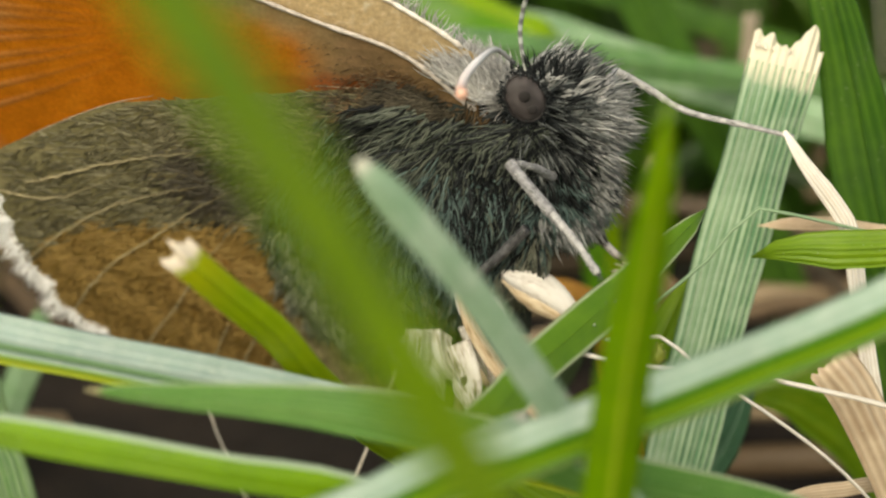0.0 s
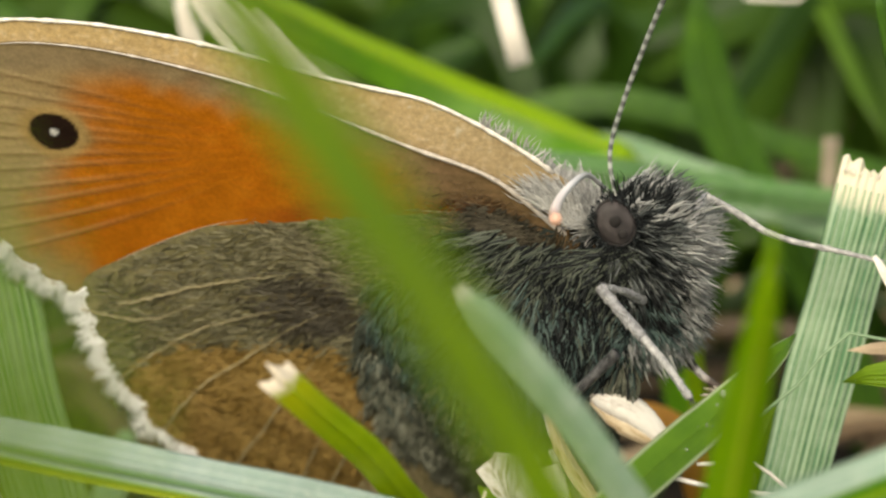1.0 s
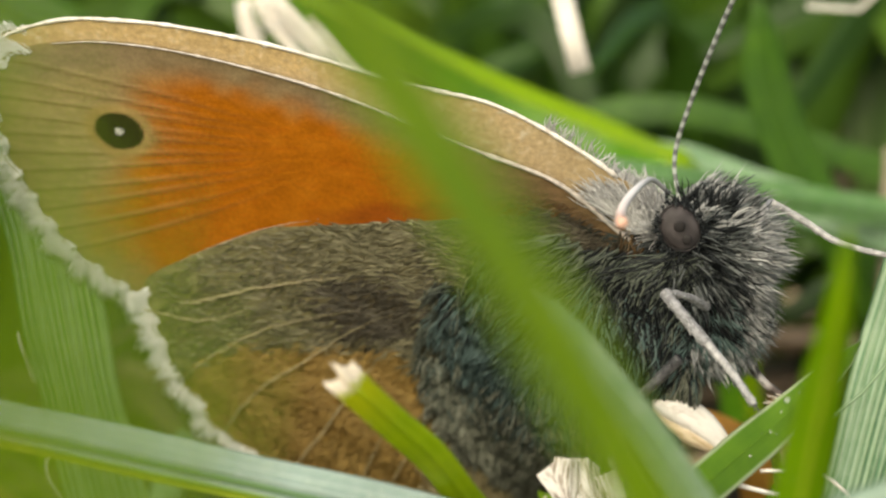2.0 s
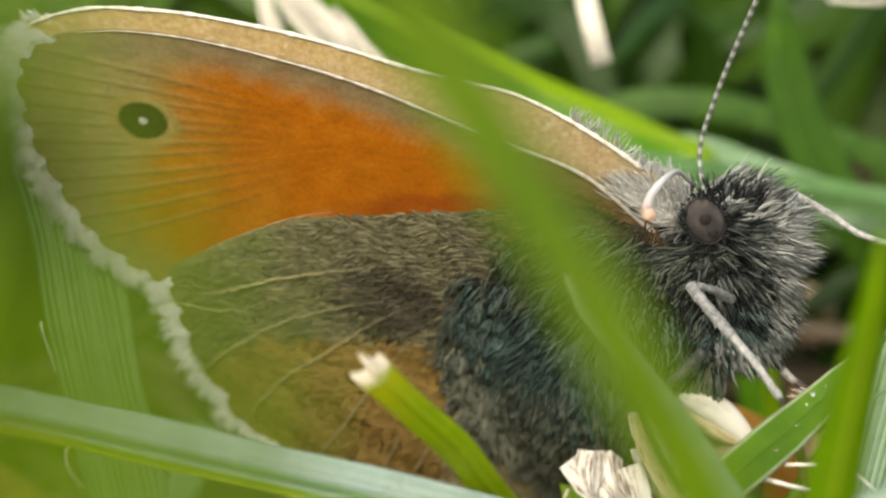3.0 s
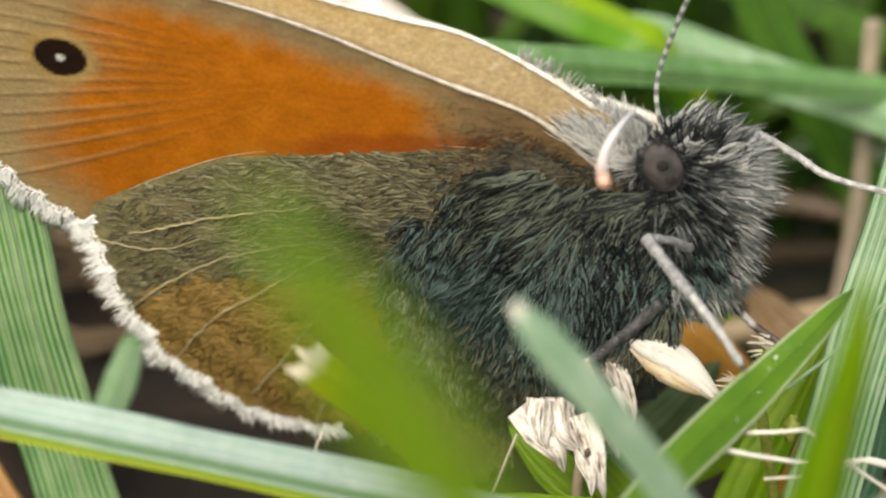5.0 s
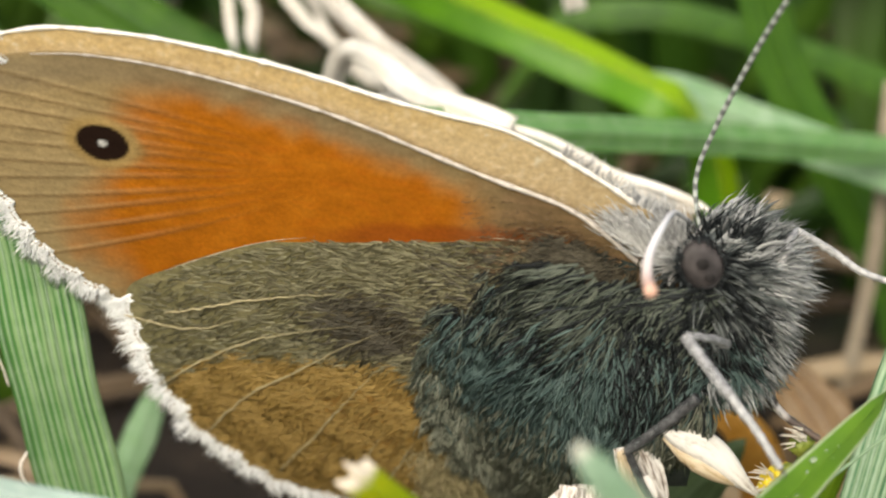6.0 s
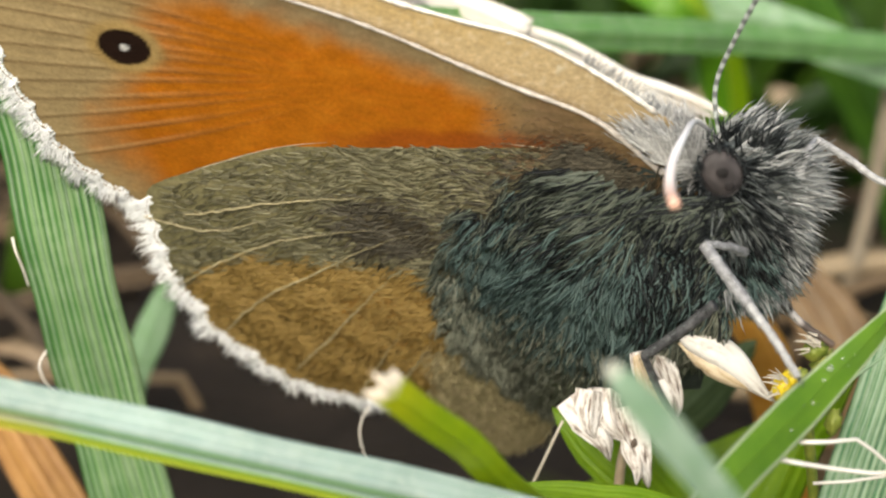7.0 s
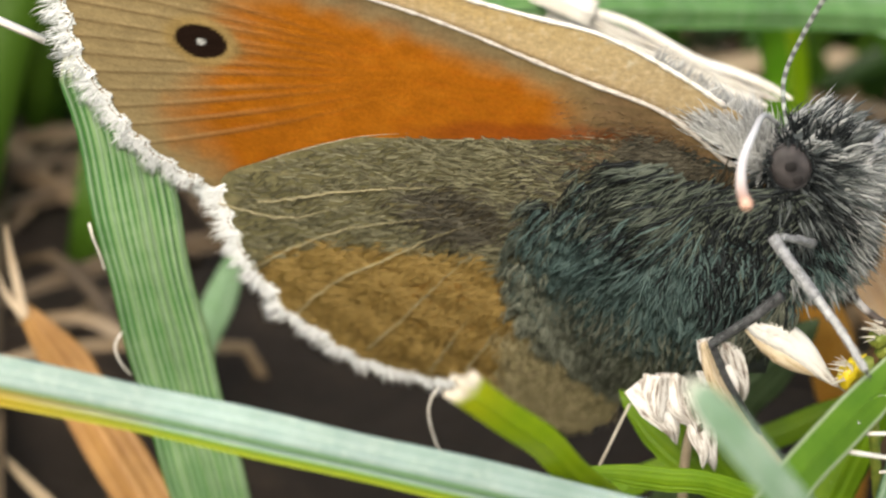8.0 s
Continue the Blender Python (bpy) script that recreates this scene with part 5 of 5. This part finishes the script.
blade([(14.45, 34, 3.02), (15.09, 34, -0.58), (16.15, 34, -3.35), (17.68, 34, -5.92)], 2.07, G_BACK,
      "upright green grass blade among the lawn", taper=3, fold=0.1, ribs=3)

# ---- dry stalks and leaves
S = dict(category="dry stalk", group="dry stalks in the grass")
blade([(6.66, 24.95, 1.5), (6.2, 25.2, 3.2), (5.4, 26.0, 6.0), (3.5, 28.0, 10.0), (-1.0, 36.0, 12.0), (-6.0, 46.0, 4.0)], 0.75, STRAW_WHITE,
      "broken pale straw hanging over", name="straw", cut=True, **S)
OVER = [(-7, 34, 4.2), (-12, 46, 2), (-18, 60, -18)]
for strand, wide in (([(0.92, 27, -2.36), (-0.14, 27, -1.07), (-0.61, 27, -0.1), (-1.8, 27, 1.02), (-3.44, 27, 2.52), (-4.38, 27, 3.4), (-5.05, 27.5, 4.13)], 0.52),
                     ([(-0.43, 27.6, -2.18), (-1.67, 27.6, -0.72), (-2.43, 27.6, 0.86), (-3.45, 27.6, 2.06), (-4.56, 27.6, 3.17), (-5.29, 28, 4.01)], 0.30),
                     ([(0.21, 27.3, -2.21), (-1.26, 27.3, -0.88), (-2.3, 27.3, 0.18), (-2.77, 27.3, 0.44), (-3.85, 27.3, 1.83), (-4.87, 27.3, 3.18), (-5.42, 27.6, 3.99)], 0.45),
                     ([(-4.64, 27, -0.72), (-4.72, 27, 0.21), (-4.66, 27, 0.97), (-5.25, 27, 2.25), (-5.64, 27, 3.23), (-5.83, 27.4, 3.98)], 0.45),
                     ([(3.03, 26.6, -2.44), (1.27, 26.6, -1.06), (-0.54, 26.6, 0.19), (-1.79, 26.6, 1.27), (-3.4, 26.8, 2.87), (-4.83, 27.2, 4.14)], 0.45),
                     ([(-5.26, 27.2, -0.78), (-5.45, 27.2, 0.15), (-5.57, 27.4, 1.33), (-5.92, 27.6, 3.54)], 0.35)):
    blade(strand + OVER, wide, STRAW_WHITE, "bleached dry strand hanging behind the wing", name="straw", taper=0.4, blunt=0.4, fold=0.15, ribs=2, nl=70,
          facing=(0, -1, 0.3), veins=2, vein_mat=TORN, **S)
RIBBON = [(9.0, 9, -0.45), (8.18, 10, -0.37), (7.26, 10.5, -0.11), (6.49, 11, 0.02), (5.54, 11.5, 0.33), (4.58, 12, 0.66), (3.62, 12.5, 0.9), (2.81, 13, 1.03), (1.86, 14, 1.16), (0.4, 18, 0.2), (0.5, 24, -5), (1.2, 30, -12)]
for k, (rise, wide, mat) in enumerate(((0.22, 0.26, STRAW_WHITE), (0.04, 0.24, STRAW_PAPER), (-0.12, 0.26, STRAW_WHITE), (-0.36, 0.36, STRAW_PAPER), (-0.62, 0.36, STRAW_WHITE))):
    strand = [(x - 0.3 * k, y + 0.2 * k, z + rise + 0.06 * math.sin(1.7 * i + 2.1 * k)) for i, (x, y, z) in enumerate(RIBBON)]
    blade(strand, wide, mat, "bleached dry strand lying behind the wings", name="straw", taper=0.8, blunt=0.3, fold=0.2, ribs=3, nl=80, twist=1.2 * math.sin(k * 2.0), veins=2, vein_mat=TORN, facing=(-0.1, -1, 0.5), **S)
blade([(4.9, 12.2, -0.25), (3.52, 14.5, 0.1), (2.44, 17.5, 0.1), (1.26, 20.5, 0.2), (-1.2, 24, 1.6), (-4, 30, 3), (-7, 40, 0)], 0.5, STRAW_PAPER,
      "narrow bleached strand behind the wings", name="straw", taper=0.6, fold=0.15, ribs=3, nl=60, veins=2, vein_mat=STALK_DULL, facing=(0, -1, 0.4), **S)
blade([(3.58, 12.2, 1.11), (2.93, 12.5, 1.31), (1.96, 13.0, 1.55), (1.0, 14.0, 1.62), (-1.5, 20, 1.0), (-2.0, 27, -8)], 0.8, STRAW_WHITE,
      "folded end of a bleached dry leaf", name="straw", cut=True, fold=0.2, ribs=3, nl=50, veins=2, vein_mat=TORN, **S)
blade([(19.6, 31.0, -2.6), (19.58, 31.0, -4.56), (19.58, 31.0, -9.23), (19.06, 31.0, -14.11), (18.5, 31.0, -17.92)], 0.66, STALK_GREY, "upright dry stalk among the lawn", name="straw", cut=True, **S)
blade([(-14.44, 15, -9.92), (-13.47, 14, -10.72), (-12.47, 12.5, -11.34), (-11.27, 11, -12.61), (-9.99, 10, -14.3)], 1.75, DEAD_ORANGE, "curled orange-brown dead leaf with two thin tips", name="dead_leaf",
      category="dead leaf", group="dead leaves", taper=3.2, blunt=0.12, fold=0.22, ribs=2, power=0.8)
for tip in ([(-14.61, 15, -7.18), (-14.46, 15, -8.69), (-14.1, 14.5, -10.3)], [(-15.03, 15.3, -9.05), (-14.77, 15.1, -9.76), (-14.1, 14.5, -10.35)]):
    blade(tip, 0.3, STRAW, "thin dry tip of a dead leaf", name="straw", taper=2, ground=False, **S)
blade([(8.45, 12, -7.43), (9.65, 12, -7.47), (10.79, 12.4, -8.25), (11.67, 13, -9.55), (12.5, 14, -12)], 1.82, DRY_LEAF, "orange dry leaf under the body", name="dead_leaf",
      category="dead leaf", group="dead leaves", taper=2.5, blunt=0.1, fold=0.1, ribs=0, facing=(0, -1, 0.8), swell=True)
blade([(13.52, 22, -9.97), (14.77, 22, -11.29), (15.7, 21, -12.37), (16.26, 20, -13.89), (16, 20, -18)], 2.40, DEAD_TAN, "broad tan dead leaf lying on the soil", name="dead_leaf",
      category="dead leaf", group="dead leaves", taper=3, fold=0.12, ribs=2, facing=(0, -1, 0.7), veins=3, vein_mat=STALK_DULL)
blade([(14.49, -3, -4.33), (15.1, -3, -5.09), (15.74, -3, -6.31), (16.57, -3, -8.03)], 1.21, STRAW, "frayed dry straw at the foot of the grass", name="straw", cut=True, fold=0.2, ribs=4, **S)
blade([(13.42, 1, -2.06), (15.05, 1, -2.02), (16.83, 1, -2.32), (18.86, 1, -2.8)], 0.38, STRAW, "flat pale dry straw on grass", name="straw", taper=1, **S)
blade([(13.65, -2, -8.39), (15.11, -2, -8.25), (17.17, -2, -8.28)], 0.41, STRAW, "flat dry straw low in the grass", name="straw", taper=1, **S)


def fibre(pts, rad, label, mat=STRAW_WHITE, n=30):
    return thing("fibre", tube("fibre", rooted([Vector(p) for p in pts]), rad, n, 6), mat, label, "plant fibre", "fibres in the grass")


blade([(13.7, -0.3, 0.82), (14.24, -0.4, -0.01), (14.92, -0.5, -0.89), (15.39, -0.8, -1.7), (15.65, -1, -3.29)], 0.46, STRAW_WHITE,
      "twisted white dry strip hanging by a pale blade", name="straw", taper=1.8, blunt=0.25, fold=0.2, ribs=2, twist=1.0, veins=1, vein_mat=TORN, **S)
fibre([(7.96, -5.5, -3), (9.26, -5, -3.51), (10.65, -5, -3.68), (12.17, -5, -3.83)], 0.055, "pale straight dry fibre")
fibre([(8.59, -5, -2.86), (8.97, -5, -2.97), (9.68, -4.8, -2.82), (10.32, -4.6, -3.23), (10.89, -4.5, -3.76)], 0.046, "bent pale dry fibre")
fibre([(9.26, -4, -4.49), (10.15, -4, -4.43), (10.91, -4, -4.29), (12.45, -4, -4.22)], 0.039, "thin pale dry fibre")
fibre([(10.16, -1.6, -3.34), (10.96, -1.4, -2.78), (12.01, -1.2, -2), (13.58, -1, -1.08)], 0.045, "pale fibre across a striped blade", VEIN)
fibre([(-0.9, 5, -7.39), (-1.16, 5, -8.02), (-1.03, 5.2, -8.96), (-0.8, 5.5, -9.79)], 0.026, "thin pale curled hair stalk")
fibre([(4.09, 2, -6.15), (3.83, 2, -6.84), (3.51, 2, -7.72)], 0.039, "thin pale dry stalk", TORN)
fibre([(-10.99, 4, 3.03), (-11.54, 4, 3.36), (-12.36, 4, 3.67), (-13.73, 4, 4.06), (-22, 6, 5), (-34, 8, 0)], 0.11, "pale dry stalk touching the wing tip")
fibre([(15.75, 30, 3.19), (16.96, 30, 3.09), (18.28, 30, 3.16), (18.69, 30, 3.99), (20, 36, 12), (28, 50, 0)], 0.10, "bent pale stalk among the lawn")


def droplets():
    n = Nodes("dew")
    mat = n.done((0.95, 0.97, 0.97), 0.05, 0.5)
    n.bsdf.inputs["Transmission Weight"].default_value = 0.9
    n.bsdf.inputs["IOR"].default_value = 1.33
    for k, (p, rad) in enumerate(((Vector((9.3, -4.15, -1.43)), 0.12), (Vector((9.15, -4.3, -1.66)), 0.06), (Vector((8.85, -4.75, -2)), 0.05),
                                  (Vector((8.3, -5.3, -2.39)), 0.06), (Vector((9.62, -3.95, -1.3)), 0.045), (Vector((9.0, -4.6, -2.1)), 0.03),
                                  (Vector((9.9, -3.75, -1.75)), 0.03), (Vector((8.6, -5.0, -1.95)), 0.03))):
        thing("dew_drop", ellipsoid("dew_drop", p, (rad * 0.62, rad * 0.45, rad * 0.62), 0.05, 16), mat, "small clear water droplet on a green blade", "droplet", "dew drops")


droplets()



def husk_material(name, stops):
    n = Nodes(name)
    su, sl, co = n.attr("su"), n.attr("sl"), n.coords()
    xyz = n.t.nodes.new("ShaderNodeCombineXYZ")
    n.link(n.math("MULTIPLY", su, 9.0), xyz.inputs[0])
    n.link(n.math("MULTIPLY", sl, 1.6), xyz.inputs[1])
    n.link(n.math("MULTIPLY", n.noise(300, 1, co), 6.0), xyz.inputs[2])
    streak = n.noise(1.0, 5, xyz.outputs[0], 0.65)
    col = n.ramp(streak, stops)
    col = n.mix(n.math("MULTIPLY", n.noise(1200, 3, co), 0.12), col, (0.66, 0.58, 0.46))
    n.bump(streak, 0.6, 0.00006)
    return n.done(col, 0.6, 0.3, 0.2)


HUSK = husk_material("seed_husk", [(0.34, (0.08, 0.058, 0.05)), (0.43, (0.38, 0.325, 0.285)), (0.52, (0.70, 0.67, 0.64)), (0.8, (0.90, 0.89, 0.88))])
HUSK_PALE = husk_material("pale_husk", [(0.33, (0.30, 0.25, 0.22)), (0.42, (0.66, 0.61, 0.56)), (0.52, (0.86, 0.83, 0.79)), (0.8, (0.94, 0.93, 0.91))])
HUSK_TAN = husk_material("tan_husk", [(0.32, (0.20, 0.12, 0.06)), (0.42, (0.50, 0.37, 0.22)), (0.56, (0.70, 0.58, 0.41)), (0.8, (0.86, 0.78, 0.64))])
SEED_DARK = plain_material("seed_dark", (0.06, 0.045, 0.035), (0.16, 0.12, 0.09), 4000, 0.5)


def husk_mesh(tip, base, width, k):
    """A papery bract, curled like a boat, ribbed and pointed."""
    a, b = Vector(tip), Vector(base)
    side = Vector((math.sin(k * 2.1) * 0.25, -0.25, math.cos(k * 1.3) * 0.1))
    v, f, su, sl = blade_data([a, a.lerp(b, 0.35) + side * width, a.lerp(b, 0.75) + side * width * 0.6, b], width * (1 + 0.3 * math.sin(k * 3.3)),
                              facing=(math.sin(k * 1.7) * 0.8, -1, 0.4 * math.cos(k * 2.3)), taper=(b - a).length * 0.7, blunt=0.03, fold=0.30, ribs=3, nl=22, nw=17,
                              rise=0.012, seed=k, thick=0.03, ground=False, power=0.8, twist=0.5 * math.sin(k * 1.1))
    return mesh_of("husk", v, f, {"su": su, "sl": [q + 3 for q in sl]})


def seed_head():
    root = thing("seed_head", None, None, "bleached dry grass seed head with pale papery husks", "seed head")
    stalk = [Vector((6.22, 1.5, -3.84)), Vector((6.29, 1.5, -4.16)), Vector((5.96, 1.6, -5.51)), Vector((5.66, 1.8, -7.29)), Vector((5.69, 2, -9.64))]
    stalk = rooted(stalk)
    part("stalk", tube("stalk", stalk, 0.14, 30, 8), STRAW, root)
    k = 0
    for tip, base, w in (((5.22, 0.7, -6.61), (4.25, 1, -4.79), 1.15), ((4.79, 0.5, -5.96), (4.66, 0.8, -4.64), 0.7), ((6.18, 0.4, -7.23), (5.35, 0.8, -5.13), 1.2),
                         ((5.85, 0.2, -7.03), (5.65, 0.6, -5.67), 0.7), ((5.71, 0.8, -6.12), (5.15, 1.2, -4.77), 1.2), ((6.55, 0.9, -6.33), (5.99, 1, -4.57), 0.8),
                         ((6.9, 1.2, -5.66), (6.16, 1.2, -3.69), 0.85), ((6.57, 0.8, -4.94), (5.94, 1, -3.59), 0.6)):
        k += 1
        part("husk", husk_mesh(tip, base, w, k), HUSK, root, "papery bleached husk")
        if k in (1, 3, 5):
            m = Vector(tip).lerp(Vector(base), 0.6) + Vector((0.05, -0.22, 0))
            part("seed", ellipsoid("seed", m, (0.10, 0.06, 0.17), 0.3, 12), SEED_DARK, root, "dark seed between the husks")
    line = [Vector((6.66, 0.9, -3.02)), Vector((7.43, 0.85, -3.38)), Vector((8.1, 0.85, -3.83)), Vector((8.8, 0.8, -4.5)), Vector((9.2, 0.7, -4.82))]
    run = even(line, 30)
    pv, pf = tube_data(run, [0.04 + 0.43 * max(0.0, math.sin(math.pi * (i / 29) ** 0.8)) ** 0.9 * (1 - 0.3 * i / 29) for i in range(30)], 20, 0.7)
    pv = [run[i // 20] + (Vector(q) - run[i // 20]) * (1 + 0.06 * math.sin(4 * 6.2832 * (i % 20) / 20)) if i < 600 else Vector(q) for i, q in enumerate(pv)]
    part("pod", mesh_of("pod", pv, pf, {"su": [(i % 20) / 20 for i in range(len(pv))], "sl": [5 + i // 20 * 0.06 for i in range(len(pv))]}), HUSK_PALE, root, "boat-shaped white papery husk with a tan lower edge")
    pv, pf = tube_data(even([line[0] + Vector((0.1, 0.02, -0.3)), line[1] + Vector((-0.05, -0.1, -0.42)), line[2] + Vector((-0.1, -0.1, -0.36)), line[3] + Vector((-0.05, 0, -0.08))], 26),
                       [0.06 + 0.16 * math.sin(math.pi * i / 25) * (1 + 0.3 * noise.noise(Vector((i * 0.5, 0, 3)))) for i in range(26)], 10)
    part("seam", mesh_of("seam", pv, pf, {"su": [(i % 10) / 10 for i in range(len(pv))], "sl": [9 + i // 10 * 0.06 for i in range(len(pv))]}), HUSK_TAN, root, "tan lower edge of the husk")
    for way in (Vector((0.3, -0.1, 0.16)), Vector((0.26, 0, -0.2))):
        part("awn", tube("awn", [line[3], line[4], line[4] + way], 0.05, 14, 6, 0.3), STRAW, root)
    long = [Vector((5.66, 0.62, -3.55)), Vector((6.05, 0.5, -4.61)), Vector((6.76, 0.4, -5.75)), Vector((7.68, 0.2, -6.85)), Vector((8.23, 0.1, -7.62))]
    v, f, su, sl = blade_data(long, 0.42, facing=(0.2, -1, 0.3), fold=0.2, ribs=2, nl=30, nw=9, taper=0.8, blunt=0.4, seed=5, ground=False)
    part("bract", mesh_of("bract", v, f, {"su": su, "sl": [q + 3 for q in sl]}), HUSK_TAN, root, "long pale bract beside the leg")


seed_head()

PETAL = plain_material("petal_yellow", (0.55, 0.40, 0.01), (0.66, 0.52, 0.03), 2500, 0.5)
SEPAL = plain_material("floret_green", (0.12, 0.17, 0.02), (0.24, 0.26, 0.05), 2500, 0.5)


def floret():
    root = thing("small_flower", None, None, "small withered yellow flower with pale bristles behind a blade", "flower")
    for c, rad, mat, name in (((9.33, 0.3, -4.26), (0.24, 0.22, 0.36), PETAL, "petal"), ((9.62, 0.5, -4.12), (0.26, 0.22, 0.30), PETAL, "petal"), ((10.12, 0.6, -3.36), (0.30, 0.22, 0.24), SEPAL, "sepal"),
                              ((10.95, 1.2, -5.7), (0.2, 0.2, 0.34), SEPAL, "petal"), ((10.4, 0.7, -3.75), (0.30, 0.25, 0.34), SEPAL, "sepal")):
        part(name, ellipsoid(name, c, rad, 0.6, 20), mat, root)
    r = random.Random(5)
    for c, count in ((Vector((9.2, 0.2, -4.15)), 16), (Vector((9.95, 0.4, -3.15)), 14)):
        seeds = []
        for _ in range(count):
            at = c + Vector((r.uniform(-0.05, 0.25), r.uniform(-0.15, 0.15), r.uniform(-0.25, 0.25)))
            seeds.append((at, Vector((-1, r.uniform(-.3, .3), r.uniform(-.45, .9))), r.uniform(0.25, 0.5), r.uniform(0.07, 0.11), Vector((0, 0, 0))))
        part("bristle_tuft", hairs("bristle_tuft", seeds), TORN, root, "dry cream bristles")
    part("stem", tube("stem", rooted([Vector((9.59, -0.5, -3.42)), Vector((10.14, 0.5, -5.53)), Vector((10.74, 1.5, -8.09))]), 0.15, 20, 8), SEPAL, root)


floret()


# ---------------------------------------------------------------- lawn, thatch and crumbs behind
def many_material(name, dark, mid, light, through):
    n = Nodes(name)
    co = n.coords()
    geo = n.t.nodes.new("ShaderNodeNewGeometry")
    fac = n.math("ADD", n.math("MULTIPLY", geo.outputs["Random Per Island"], 0.8), n.math("MULTIPLY", n.noise(300, 4, co), 0.3))
    n.bump(n.noise(2500, 3, co), 0.4, 0.0001)
    return n.done(n.ramp(fac, [(0.1, dark), (0.55, mid), (1.0, light)]), 0.45, 0.4, through)


LAWN = many_material("lawn_green", (0.008, 0.022, 0.003), (0.026, 0.072, 0.005), (0.072, 0.145, 0.012), 0.25)
THATCH = many_material("thatch_brown", (0.03, 0.022, 0.014), (0.16, 0.11, 0.065), (0.40, 0.31, 0.20), 0.05)


def scatter(name, count, area, length, width, lean, material, label, keep, seed, lie=False):
    r = random.Random(seed)
    verts, faces = [], []
    made = 0
    while made < count:
        x, y = r.uniform(*area[0]), r.uniform(*area[1])
        if not keep(x, y):
            continue
        made += 1
        ln, w, az = r.uniform(*length), r.uniform(*width), r.uniform(0, 2 * math.pi)
        le = r.uniform(*lean)
        d = Vector((math.cos(az), math.sin(az), 0))
        z = GROUND - 0.5
        if lie:
            p = [Vector((x, y, z + r.uniform(0.5, 2.5))), Vector((x, y, z + r.uniform(1, 3.5))) + d * ln * 0.5, Vector((x, y, z + r.uniform(0.5, 2.0))) + d * ln]
        else:
            p = [Vector((x, y, z)) + d * (ln * le) + Vector((0, 0, ln * (1 - 0.75 * le))),
                 Vector((x, y, z)) + d * (ln * le * 0.35) + Vector((0, 0, ln * 0.6)), Vector((x, y, z))]
        f = Vector((r.uniform(-.6, .6), -1, r.uniform(0, .8)))
        v, fc, _, _ = blade_data(p, w, facing=f, taper=ln * 0.5, fold=0.12, nl=12, nw=4, seed=made, thick=0.08)
        k = len(verts)
        verts += v
        faces += [tuple(a + k for a in q) for q in fc]
    me = mesh_of(name, verts, faces)
    return thing(name, me, material, label, name.replace("_", " "), kind="stuff")


def open_soil(x, y):
    return not (-14 < x < 9 and y < 62) and not (9 <= x < 31 and y < 56)


scatter("lawn", 620, ((-60, 75), (24, 170)), (14, 34), (1.6, 3.6), (0.15, 0.9), LAWN, "short green lawn grass behind the butterfly", open_soil, 3)
scatter("thatch", 420, ((-40, 45), (8, 100)), (6, 24), (0.4, 1.2), (0, 0), THATCH, "brown dead grass lying on the soil", lambda x, y: (x > 20 or x < -16 or y > 85) and y > 16, 4, lie=True)
scatter("short_grass", 46, ((17, 34), (43, 62)), (5, 10), (1.2, 2.4), (0.3, 0.9), LAWN, "short green grass among dead stems", lambda x, y: True, 6)
